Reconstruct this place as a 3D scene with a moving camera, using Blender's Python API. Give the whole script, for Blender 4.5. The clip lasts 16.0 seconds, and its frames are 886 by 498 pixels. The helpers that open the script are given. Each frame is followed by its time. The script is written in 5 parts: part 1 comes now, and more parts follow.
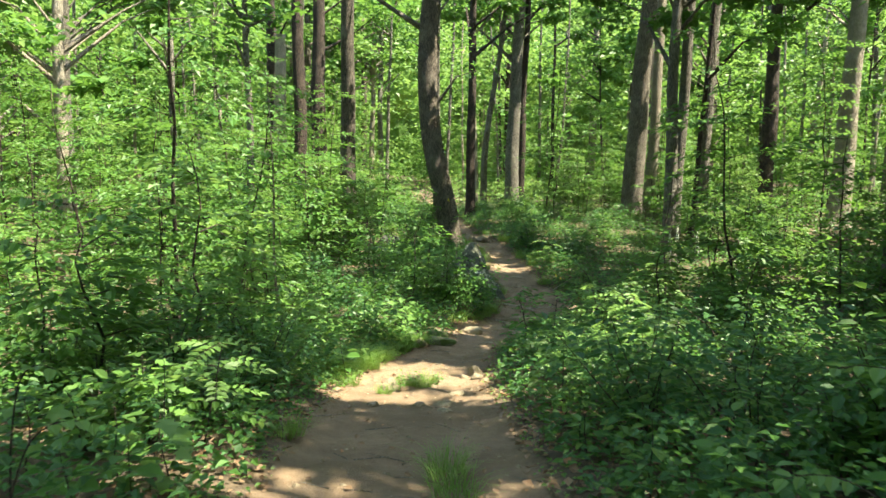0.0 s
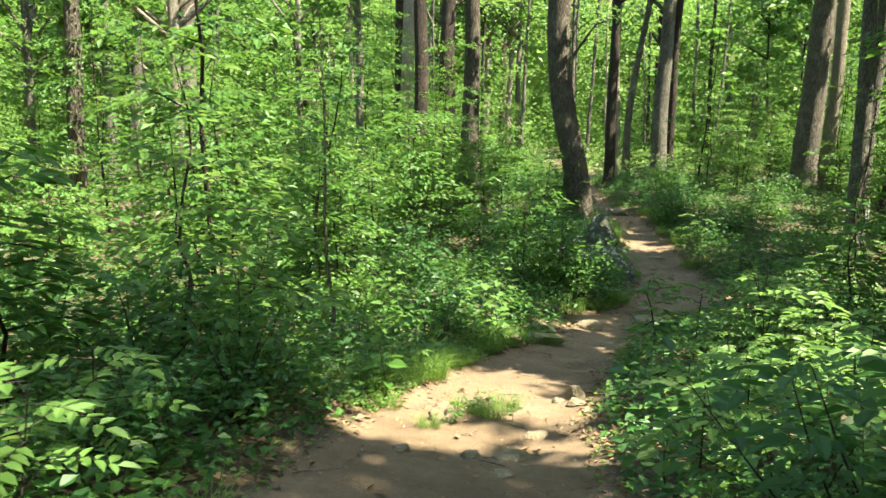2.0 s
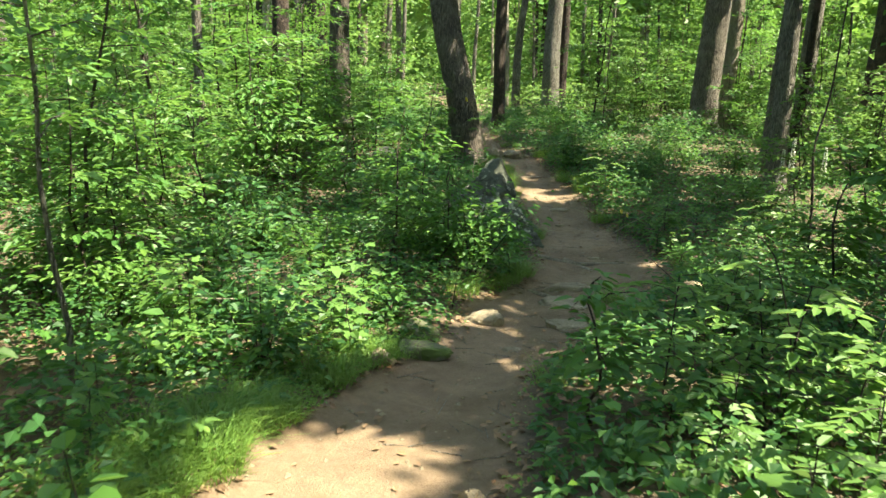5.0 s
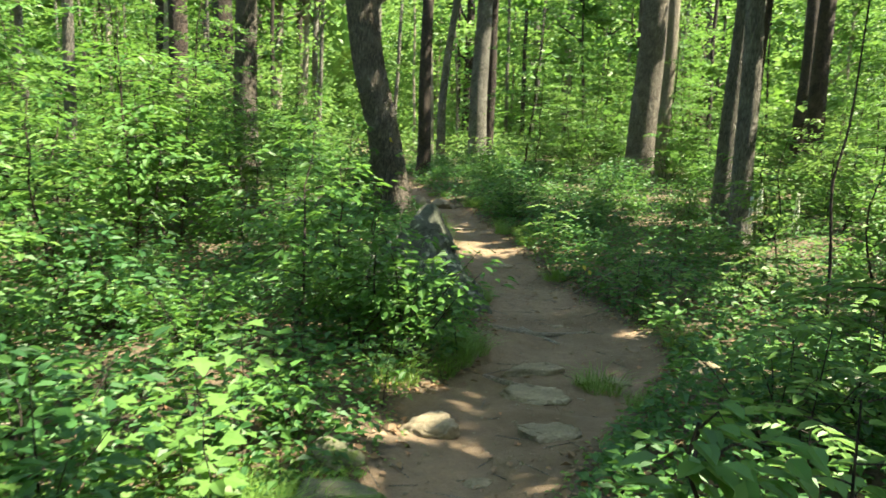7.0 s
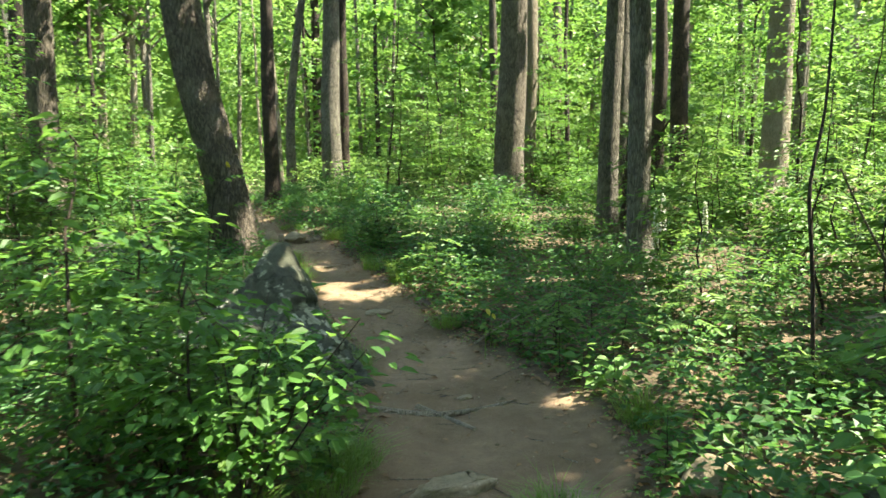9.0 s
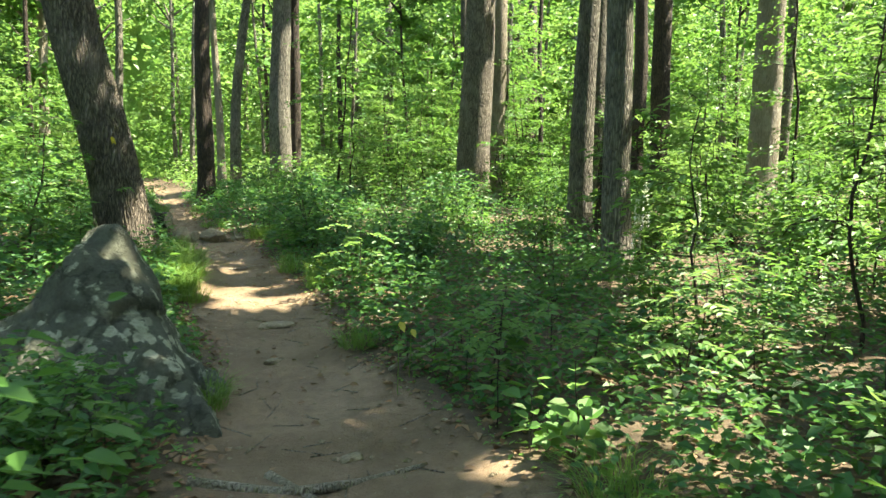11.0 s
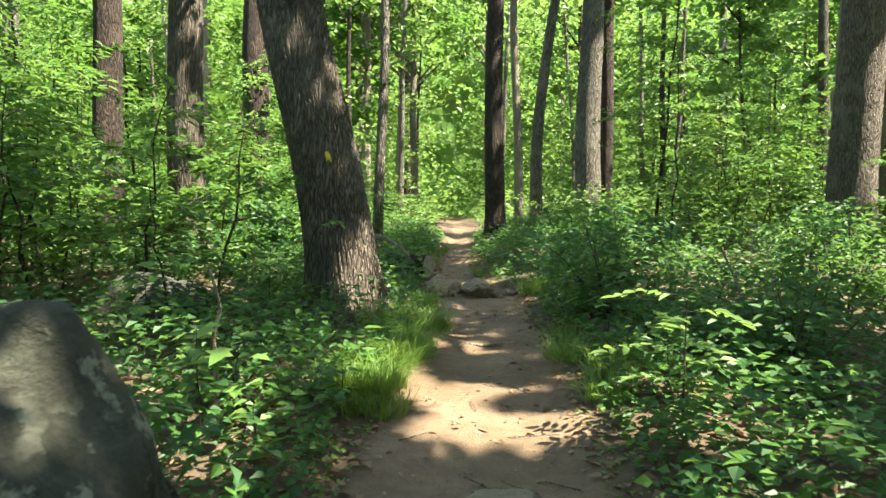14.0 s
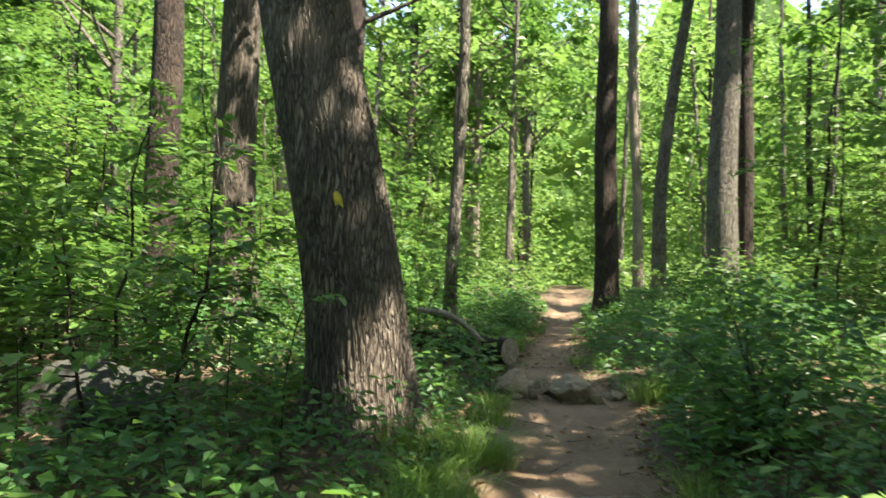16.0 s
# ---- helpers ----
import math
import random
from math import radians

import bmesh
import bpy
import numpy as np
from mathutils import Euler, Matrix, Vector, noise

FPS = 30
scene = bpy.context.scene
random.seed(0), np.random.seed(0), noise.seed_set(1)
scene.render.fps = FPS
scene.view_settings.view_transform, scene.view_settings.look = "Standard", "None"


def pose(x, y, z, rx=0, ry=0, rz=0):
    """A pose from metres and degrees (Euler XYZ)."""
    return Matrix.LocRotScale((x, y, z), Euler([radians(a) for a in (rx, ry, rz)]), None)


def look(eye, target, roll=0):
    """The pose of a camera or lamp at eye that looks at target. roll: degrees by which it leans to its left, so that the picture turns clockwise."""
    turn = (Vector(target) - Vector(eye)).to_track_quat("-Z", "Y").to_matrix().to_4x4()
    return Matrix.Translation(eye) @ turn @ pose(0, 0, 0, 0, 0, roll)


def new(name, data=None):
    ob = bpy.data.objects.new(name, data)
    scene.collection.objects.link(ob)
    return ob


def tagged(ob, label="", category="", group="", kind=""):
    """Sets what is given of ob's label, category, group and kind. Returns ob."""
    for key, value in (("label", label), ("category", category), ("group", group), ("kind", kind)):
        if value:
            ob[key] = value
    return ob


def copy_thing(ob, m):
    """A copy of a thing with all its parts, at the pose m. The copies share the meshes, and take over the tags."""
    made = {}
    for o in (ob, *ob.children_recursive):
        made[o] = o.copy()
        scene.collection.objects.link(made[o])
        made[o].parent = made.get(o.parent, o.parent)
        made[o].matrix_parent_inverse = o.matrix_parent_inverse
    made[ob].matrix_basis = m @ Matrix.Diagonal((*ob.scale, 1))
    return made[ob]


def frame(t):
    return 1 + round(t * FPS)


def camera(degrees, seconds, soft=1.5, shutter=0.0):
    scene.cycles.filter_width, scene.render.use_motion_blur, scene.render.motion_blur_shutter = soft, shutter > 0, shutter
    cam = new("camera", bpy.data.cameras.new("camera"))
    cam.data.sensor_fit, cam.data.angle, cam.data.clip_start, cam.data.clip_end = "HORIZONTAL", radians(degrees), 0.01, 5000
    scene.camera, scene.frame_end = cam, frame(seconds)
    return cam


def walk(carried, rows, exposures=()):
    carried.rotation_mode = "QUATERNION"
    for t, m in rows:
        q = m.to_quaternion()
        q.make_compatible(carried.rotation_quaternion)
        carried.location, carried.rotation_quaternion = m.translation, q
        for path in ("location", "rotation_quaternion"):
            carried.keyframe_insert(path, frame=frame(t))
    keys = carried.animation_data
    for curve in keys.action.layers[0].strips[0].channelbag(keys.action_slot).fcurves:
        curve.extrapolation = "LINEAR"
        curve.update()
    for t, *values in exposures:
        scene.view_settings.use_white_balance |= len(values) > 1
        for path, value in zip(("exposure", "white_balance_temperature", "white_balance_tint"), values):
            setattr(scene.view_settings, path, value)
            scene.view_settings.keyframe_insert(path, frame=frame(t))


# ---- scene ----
cam = camera(61.0, 16.0, shutter=0.3)
PATH = [
    (0, pose(0.000, -0.000, 3.021, 83.38, -0.62, 0.01)),
    (0.5, pose(0.139, 0.753, 2.961, 83.71, -0.46, 1.80)),
    (1, pose(0.281, 1.488, 2.817, 83.78, -0.66, 4.66)),
    (1.5, pose(0.376, 2.211, 2.790, 82.33, -0.56, 8.35)),
    (2, pose(0.488, 2.790, 2.660, 81.20, -0.71, 11.07)),
    (2.5, pose(0.414, 3.298, 2.620, 79.08, -1.20, 10.54)),
    (3, pose(0.430, 3.804, 2.534, 76.27, -1.52, 8.32)),
    (3.5, pose(0.462, 4.376, 2.481, 74.59, -1.44, 6.23)),
    (4, pose(0.447, 4.905, 2.485, 75.42, -1.09, 4.79)),
    (6.3, pose(0.314, 7.656, 2.100, 78.85, -1.34, 0.34)),
    (6.5, pose(0.305, 7.883, 2.039, 79.46, -1.20, 0.02)),
    (7, pose(0.250, 8.432, 2.000, 81.22, -1.87, -3.66)),
    (7.5, pose(0.206, 8.898, 1.943, 82.13, -1.01, -8.35)),
    (8, pose(0.180, 9.513, 1.910, 82.48, -0.17, -10.75)),
    (8.5, pose(0.259, 10.177, 1.884, 82.69, 0.52, -12.77)),
    (9, pose(0.439, 10.817, 1.842, 83.32, 0.71, -14.74)),
    (9.2, pose(0.495, 11.105, 1.802, 83.38, 0.65, -15.94)),
    (11.3, pose(1.726, 13.086, 1.348, 84.54, -0.37, -16.20)),
    (11.5, pose(1.837, 13.299, 1.327, 84.64, -0.82, -13.66)),
    (12, pose(2.100, 13.911, 1.327, 85.46, -0.43, -7.09)),
    (12.5, pose(2.185, 14.688, 1.310, 86.85, -0.70, -1.24)),
    (13, pose(2.264, 15.447, 1.301, 87.15, -1.26, 2.99)),
    (13.5, pose(2.239, 16.151, 1.279, 87.18, -1.12, 6.19)),
    (14, pose(2.230, 16.725, 1.278, 87.33, 0.06, 7.69)),
    (14.5, pose(2.225, 17.391, 1.249, 88.37, 0.40, 8.74)),
    (15, pose(2.235, 18.031, 1.270, 89.49, 0.01, 9.49)),
    (15.5, pose(2.263, 18.629, 1.307, 90.73, -0.63, 11.02)),
    (16, pose(2.269, 19.220, 1.311, 92.33, -0.97, 16.86)),
]
walk(cam, PATH, [(0.0, 2.38, 7500, 1), (6.5, 2.45, 7500, 0), (8.5, 2.68, 7500, 0), (12.3, 2.72, 7500, 0), (13.1, 2.48, 7500, 2), (13.6, 2.48, 7450, 4), (14.2, 2.55, 7350, 8), (16.0, 2.32, 7300, 10)])

# ---- world and sun ----
SUN_EL, SUN_AZ = 61.0, 100.0   # degrees up, and clockwise from +y
SUN = Vector((math.sin(radians(SUN_AZ)) * math.cos(radians(SUN_EL)),
              math.cos(radians(SUN_AZ)) * math.cos(radians(SUN_EL)), math.sin(radians(SUN_EL))))
world = bpy.data.worlds.new("summer_sky")
scene.world = world
world.use_nodes = True
wn = world.node_tree.nodes
sky = wn.new("ShaderNodeTexSky")
sky.sky_type = "NISHITA"
sky.sun_disc = False
sky.sun_elevation = radians(SUN_EL)
sky.sun_rotation = radians(SUN_AZ)
world.node_tree.links.new(sky.outputs[0], wn["Background"].inputs[0])
wn["Background"].inputs[1].default_value = 0.135
sun = new("sun", bpy.data.lights.new("sun", "SUN"))
sun.data.energy, sun.data.angle, sun.data.color = 5.0, radians(0.53), (1.0, 0.94, 0.84)
sun.matrix_world = look(SUN * 60, (0, 0, 0))


# ---- materials ----
def material(name):
    m = bpy.data.materials.new(name)
    m.use_nodes = True
    nt = m.node_tree
    return m, nt, nt.nodes["Principled BSDF"]


def node(nt, kind, **vals):
    n = nt.nodes.new(kind)
    for k, v in vals.items():
        n.inputs[k].default_value = v
    return n


def ramp(nt, src, stops):
    n = nt.nodes.new("ShaderNodeValToRGB")
    el = n.color_ramp.elements
    while len(el) < len(stops):
        el.new(0.5)
    for e, (p, c) in zip(el, stops):
        e.position, e.color = p, (*c, 1)
    nt.links.new(src, n.inputs[0])
    return n.outputs[0]


def mix(nt, fac, a, b, mode="MIX"):
    n = nt.nodes.new("ShaderNodeMix")
    n.data_type, n.blend_type = "RGBA", mode
    for sock, v in ((n.inputs[0], fac), (n.inputs[6], a), (n.inputs[7], b)):
        if hasattr(v, "is_output"):
            nt.links.new(v, sock)
        elif isinstance(v, tuple):
            sock.default_value = (*v, 1)
        else:
            sock.default_value = v
    return n.outputs[2]


def coords(nt, scale=(1, 1, 1)):
    tc = nt.nodes.new("ShaderNodeTexCoord")
    mp = nt.nodes.new("ShaderNodeMapping")
    mp.inputs["Scale"].default_value = scale
    nt.links.new(tc.outputs["Object"], mp.inputs["Vector"])
    return mp.outputs[0]


def noise_tex(nt, vec, scale, detail=6, rough=0.6):
    n = node(nt, "ShaderNodeTexNoise", Scale=scale, Detail=detail, Roughness=rough)
    nt.links.new(vec, n.inputs["Vector"])
    return n.outputs[0]


def bump(nt, height, bsdf, strength, distance):
    b = node(nt, "ShaderNodeBump", Strength=strength, Distance=distance)
    nt.links.new(height, b.inputs["Height"])
    nt.links.new(b.outputs[0], bsdf.inputs["Normal"])


def leaf_material(name, dark, light, glow, gloss=0.48, share=0.45):
    """A thin leaf: gloss above, light passing through it."""
    m, nt, p = material(name)
    geo = nt.nodes.new("ShaderNodeNewGeometry")
    col = ramp(nt, geo.outputs["Random Per Island"], [(0.0, dark), (0.55, light), (0.93, light), (1.0, (light[0] * 1.7, light[1] * 1.25, light[2]))])
    big = noise_tex(nt, coords(nt), 1.3, 2)
    col = mix(nt, 0.35, col, ramp(nt, big, [(0.3, dark), (0.7, light)]))
    nt.links.new(col, p.inputs["Base Color"])
    p.inputs["Roughness"].default_value = gloss
    p.inputs["Specular IOR Level"].default_value = 0.38
    tr = node(nt, "ShaderNodeBsdfTranslucent")
    nt.links.new(mix(nt, 0.35, col, glow), tr.inputs["Color"])
    mx = nt.nodes.new("ShaderNodeMixShader")
    mx.inputs[0].default_value = share
    nt.links.new(p.outputs[0], mx.inputs[1])
    nt.links.new(tr.outputs[0], mx.inputs[2])
    nt.links.new(mx.outputs[0], nt.nodes["Material Output"].inputs[0])
    return m


LEAF = leaf_material("leaf", (0.037, 0.105, 0.024), (0.088, 0.208, 0.042), (0.29, 0.50, 0.085))
# light green of seedlings; also puts sunlight and far haze into foliage colour
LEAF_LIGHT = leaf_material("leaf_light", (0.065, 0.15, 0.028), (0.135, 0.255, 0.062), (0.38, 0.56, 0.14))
# deep green of low plants; its bluish dark also paints in their shade
LEAF_DEEP = leaf_material("leaf_deep", (0.024, 0.082, 0.026), (0.054, 0.150, 0.042), (0.17, 0.36, 0.07))
GRASS = leaf_material("grass", (0.07, 0.15, 0.03), (0.16, 0.28, 0.06), (0.36, 0.50, 0.09))
DRY = leaf_material("dry_leaf", (0.10, 0.06, 0.035), (0.27, 0.17, 0.10), (0.30, 0.17, 0.07), 0.7, 0.15)


def bark_material(name, low, high, pale, furrow=1.0, depth=0.75):
    m, nt, p = material(name)
    v = coords(nt, (1, 1, 0.16))
    ridge = noise_tex(nt, v, 22 * furrow, 8, 0.7)
    vor = node(nt, "ShaderNodeTexVoronoi", Scale=26 * furrow)
    vor.feature = "DISTANCE_TO_EDGE"
    warp = mix(nt, 0.12, v, noise_tex(nt, v, 9, 3), "ADD")
    nt.links.new(warp, vor.inputs["Vector"])
    crack = ramp(nt, vor.outputs["Distance"], [(0.0, (0, 0, 0)), (0.25, (1, 1, 1))])
    col = ramp(nt, ridge, [(0.3, low), (0.55, high), (0.75, pale)])
    col = mix(nt, depth, col, crack, "MULTIPLY")
    blot = noise_tex(nt, coords(nt), 2.2, 4)
    col = mix(nt, ramp(nt, blot, [(0.5, (0, 0, 0)), (0.75, (0.55, 0.55, 0.55))]), col, pale)
    info = nt.nodes.new("ShaderNodeObjectInfo")
    col = mix(nt, 0.5, col, ramp(nt, info.outputs["Random"], [(0, (0.55, 0.52, 0.5)), (1, (1, 1, 1))]), "MULTIPLY")
    nt.links.new(col, p.inputs["Base Color"])
    p.inputs["Roughness"].default_value = 0.9
    h = mix(nt, 0.5, crack, ridge)
    bump(nt, h, p, 1.0, 0.05)
    return m


BARK = bark_material("furrowed_bark", (0.055, 0.043, 0.033), (0.17, 0.138, 0.108), (0.30, 0.26, 0.21))
BARK_DARK = bark_material("dark_bark", (0.03, 0.02, 0.016), (0.085, 0.058, 0.045), (0.17, 0.12, 0.095), 1.3)
BARK_GREY = bark_material("grey_bark", (0.13, 0.115, 0.095), (0.27, 0.245, 0.205), (0.40, 0.37, 0.31), 1.3, 0.7)
BARK_OAK = bark_material("oak_bark", (0.12, 0.097, 0.078), (0.285, 0.24, 0.195), (0.40, 0.35, 0.295), 1.35, 0.7)
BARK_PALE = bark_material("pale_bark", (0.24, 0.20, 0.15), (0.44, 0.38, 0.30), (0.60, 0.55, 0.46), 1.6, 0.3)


def far_leaf_material():
    m = leaf_material("far_leaves", (0.05, 0.13, 0.02), (0.13, 0.27, 0.05), (0.34, 0.58, 0.08))
    nt = m.node_tree
    p = nt.nodes["Principled BSDF"]
    v = coords(nt)
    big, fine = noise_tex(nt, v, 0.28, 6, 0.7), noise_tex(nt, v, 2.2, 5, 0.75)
    # dark dips and bright clumps paint shade and sun between leaves
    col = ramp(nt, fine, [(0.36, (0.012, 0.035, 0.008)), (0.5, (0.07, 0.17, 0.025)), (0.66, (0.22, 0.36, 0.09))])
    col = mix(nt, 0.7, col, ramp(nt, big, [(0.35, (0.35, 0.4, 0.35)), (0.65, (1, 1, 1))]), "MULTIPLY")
    nt.links.new(col, p.inputs["Base Color"])
    bump(nt, fine, p, 1.0, 1.0)
    return m


FAR_LEAF = far_leaf_material()


def stone_material(name, base, lichen, amount=0.58, relief=0.03, rosettes=False):
    m, nt, p = material(name)
    v = coords(nt)
    col = ramp(nt, noise_tex(nt, v, 3.5, 8, 0.65), [(0.3, tuple(c * 0.5 for c in base)), (0.7, base)])
    spots = ramp(nt, noise_tex(nt, v, 5.5, 7, 0.62), [(amount, (0, 0, 0)), (amount + 0.05, (1, 1, 1))])
    col = mix(nt, spots, col, lichen)
    if rosettes:
        vor = node(nt, "ShaderNodeTexVoronoi", Scale=8.5)
        nt.links.new(mix(nt, 0.10, v, noise_tex(nt, v, 12, 4), "ADD"), vor.inputs["Vector"])
        disc = ramp(nt, vor.outputs["Distance"], [(0.34, (1, 1, 1)), (0.42, (0, 0, 0))])
        where = ramp(nt, noise_tex(nt, v, 1.6, 3), [(0.47, (0, 0, 0)), (0.57, (1, 1, 1))])
        col = mix(nt, mix(nt, 1.0, disc, where, "MULTIPLY"), col, tuple(c * 1.12 for c in lichen))
        crack = node(nt, "ShaderNodeTexVoronoi", Scale=1.25)
        crack.feature = "DISTANCE_TO_EDGE"
        nt.links.new(mix(nt, 0.5, v, noise_tex(nt, v, 3, 6), "ADD"), crack.inputs["Vector"])
        col = mix(nt, 0.8, col, ramp(nt, crack.outputs["Distance"], [(0.0, (0.25, 0.25, 0.24)), (0.03, (1, 1, 1))]), "MULTIPLY")
    speck = ramp(nt, noise_tex(nt, v, 45, 3), [(0.35, (0.6, 0.6, 0.6)), (0.6, (1, 1, 1))])
    col = mix(nt, 0.6, col, speck, "MULTIPLY")
    nt.links.new(col, p.inputs["Base Color"])
    p.inputs["Roughness"].default_value = 0.88
    bump(nt, noise_tex(nt, v, 11, 10, 0.75), p, 0.9, relief)
    return m


BOULDER = stone_material("lichened_stone", (0.135, 0.145, 0.105), (0.44, 0.45, 0.34), 0.585, 0.12, True)
STONE = stone_material("trail_stone", (0.33, 0.265, 0.175), (0.40, 0.345, 0.25), 0.62)
# darker than the mossy stone: the rock's shade is put into its colour
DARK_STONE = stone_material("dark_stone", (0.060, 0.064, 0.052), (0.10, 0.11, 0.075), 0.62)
MOSSY = stone_material("mossy_stone", (0.17, 0.17, 0.10), (0.09, 0.13, 0.03), 0.52)


def ground_material():
    m, nt, p = material("forest_floor")
    v = coords(nt)
    att = nt.nodes.new("ShaderNodeAttribute")
    att.attribute_name = "worn"
    n1, n2, n3 = noise_tex(nt, v, 1.1, 5), noise_tex(nt, v, 9, 8, 0.7), noise_tex(nt, v, 60, 4, 0.7)
    soil = ramp(nt, n1, [(0.3, (0.140, 0.094, 0.052)), (0.55, (0.225, 0.155, 0.098)), (0.75, (0.300, 0.213, 0.140))])
    soil = mix(nt, 0.55, soil, ramp(nt, n2, [(0.3, (0.5, 0.47, 0.45)), (0.62, (1, 1, 1))]), "MULTIPLY")
    soil = mix(nt, 0.5, soil, ramp(nt, n3, [(0.35, (0.62, 0.6, 0.58)), (0.6, (1, 1, 1))]), "MULTIPLY")
    duff = ramp(nt, n2, [(0.25, (0.03, 0.022, 0.014)), (0.5, (0.085, 0.06, 0.036)), (0.75, (0.17, 0.115, 0.07))])
    edge = node(nt, "ShaderNodeMath")
    edge.operation = "MULTIPLY_ADD"
    edge.inputs[1].default_value = 0.55
    nt.links.new(n2, edge.inputs[0])
    nt.links.new(att.outputs["Fac"], edge.inputs[2])
    fac = ramp(nt, edge.outputs[0], [(0.62, (0, 0, 0)), (0.9, (1, 1, 1))])
    nt.links.new(mix(nt, fac, duff, soil), p.inputs["Base Color"])
    p.inputs["Roughness"].default_value = 0.95
    bump(nt, mix(nt, 0.4, n2, n3), p, 0.8, 0.06)
    return m


FLOOR = ground_material()

# ---- helpers for building ----
rng = np.random.default_rng(7)


def mesh(name, verts, faces, mat, smooth=False):
    """A mesh from numpy arrays; faces all of one size."""
    me = bpy.data.meshes.new(name)
    verts, faces = np.asarray(verts, np.float32), np.asarray(faces, np.int32)
    n, k = faces.shape
    me.vertices.add(len(verts))
    me.vertices.foreach_set("co", verts.ravel())
    me.loops.add(n * k)
    me.loops.foreach_set("vertex_index", faces.ravel())
    me.polygons.add(n)
    me.polygons.foreach_set("loop_start", np.arange(0, n * k, k, dtype=np.int32))
    me.polygons.foreach_set("use_smooth", np.full(n, smooth))
    me.materials.append(mat)
    me.update(calc_edges=True)
    return me


def thing(name, label, category, group="", kind="", at=(0, 0, 0), turn=0.0):
    ob = tagged(new(name), label, category, group, kind)
    ob.matrix_basis = pose(*at, 0, 0, turn)
    return ob


def part(name, me, parent, label=""):
    ob = new(name, me)
    ob.parent = parent
    return tagged(ob, label)


def join(pieces):
    """Stack (verts, faces) pieces of one face size."""
    vs, fs, k = [], [], 0
    for v, f in pieces:
        vs.append(v)
        fs.append(np.asarray(f) + k)
        k += len(v)
    return np.concatenate(vs), np.concatenate(fs)


def tube(points, radii, sides=6):
    """A tapered tube along points; quads."""
    pts = np.asarray(points, float)
    n = len(pts)
    tang = np.gradient(pts, axis=0)
    tang /= np.linalg.norm(tang, axis=1)[:, None] + 1e-9
    ref = np.array([0.0, 0, 1]) if abs(tang[0][2]) < 0.8 else np.array([1.0, 0, 0])
    a = np.cross(tang, ref)
    a /= np.linalg.norm(a, axis=1)[:, None] + 1e-9
    b = np.cross(tang, a)
    ang = np.linspace(0, 2 * math.pi, sides, endpoint=False)
    ring = a[:, None] * np.cos(ang)[None, :, None] + b[:, None] * np.sin(ang)[None, :, None]
    v = (pts[:, None] + ring * np.asarray(radii)[:, None, None]).reshape(-1, 3)
    i, j = np.meshgrid(np.arange(n - 1), np.arange(sides), indexing="ij")
    q = np.stack([i * sides + j, i * sides + (j + 1) % sides, (i + 1) * sides + (j + 1) % sides, (i + 1) * sides + j], -1)
    return v, q.reshape(-1, 4)


def leaves(pos, along, up, size, width=0.5, fine=True):
    """Leaves folded along the midrib, their stalk ends at pos: (verts, triangles)."""
    pos, along, up = (np.asarray(a, float) for a in (pos, along, up))
    n = len(pos)
    along = along / (np.linalg.norm(along, axis=1)[:, None] + 1e-9)
    side = np.cross(along, up)
    side /= np.linalg.norm(side, axis=1)[:, None] + 1e-9
    nor = np.cross(side, along)
    if fine:
        t = np.array([[0, 0, 0], [-0.42, 0.26, 0.10], [-0.38, 0.62, 0.07], [0, 1, -0.06], [0.38, 0.62, 0.07], [0.42, 0.26, 0.10]])
        tri = np.array([[0, 3, 2], [0, 2, 1], [0, 4, 3], [0, 5, 4]])
    else:
        t = np.array([[0, 0, 0], [-0.5, 0.45, 0.12], [0, 1, -0.1], [0.5, 0.45, 0.12]])
        tri = np.array([[0, 2, 1], [0, 3, 2]])
    s = np.asarray(size, float)[:, None, None]
    v = pos[:, None] + s * (side[:, None] * (t[:, 0] * width * 1.15)[None, :, None] + along[:, None] * t[:, 1][None, :, None] + nor[:, None] * t[:, 2][None, :, None])
    f = (np.arange(n) * len(t))[:, None, None] + tri[None]
    return v.reshape(-1, 3), f.reshape(-1, 3)


def unit(a):
    return a / (np.linalg.norm(a, axis=-1, keepdims=True) + 1e-9)


def flat_up(n, tilt, r):
    """Upward directions, tilted at random."""
    return unit(np.column_stack([r.normal(0, tilt, n), r.normal(0, tilt, n), np.ones(n)]))


# ---- the ground ----
GROUND_Y = [-30, -3, 3, 8, 9.5, 12, 13, 18, 23, 28, 33, 43, 60, 400]
GROUND_Z = [2.1, 1.86, 1.16, 0.51, 0.28, 0.02, -0.07, -0.20, 0.10, 0.36, 0.56, 0.82, 1.0, 1.0]
TRAIL_Y = [-30, 4.3, 7.0, 8.6, 10.0, 11.7, 12.9, 14.0, 15.1, 16.2, 17.6, 19.1, 20.3, 22.0, 23.2, 24.5, 26.0, 27.0, 30.0, 33.0, 38.0, 43.0, 57.0, 90.0]
TRAIL_L = [-1.0, -1.15, -1.2, -1.06, -0.9, -0.36, 0.3, 0.3, 1.0, 1.3, 1.41, 1.5, 1.3, 1.17, 1.2, 1.05, 0.8, 0.70, 0.42, 0.08, -0.40, -0.95, -3.0, -7.9]
TRAIL_R = [0.9, 0.71, 0.66, 0.5, 0.66, 0.87, 1.5, 2.2, 2.83, 3.1, 2.85, 2.56, 2.57, 2.45, 2.33, 2.05, 2.05, 1.45, 0.95, 0.62, 0.08, -0.52, -2.6, -7.5]


def base_z(y):
    y = np.asarray(y, float)
    return sum(np.interp(y + d, GROUND_Y, GROUND_Z) for d in (-1.6, -0.8, 0, 0.8, 1.6)) / 5


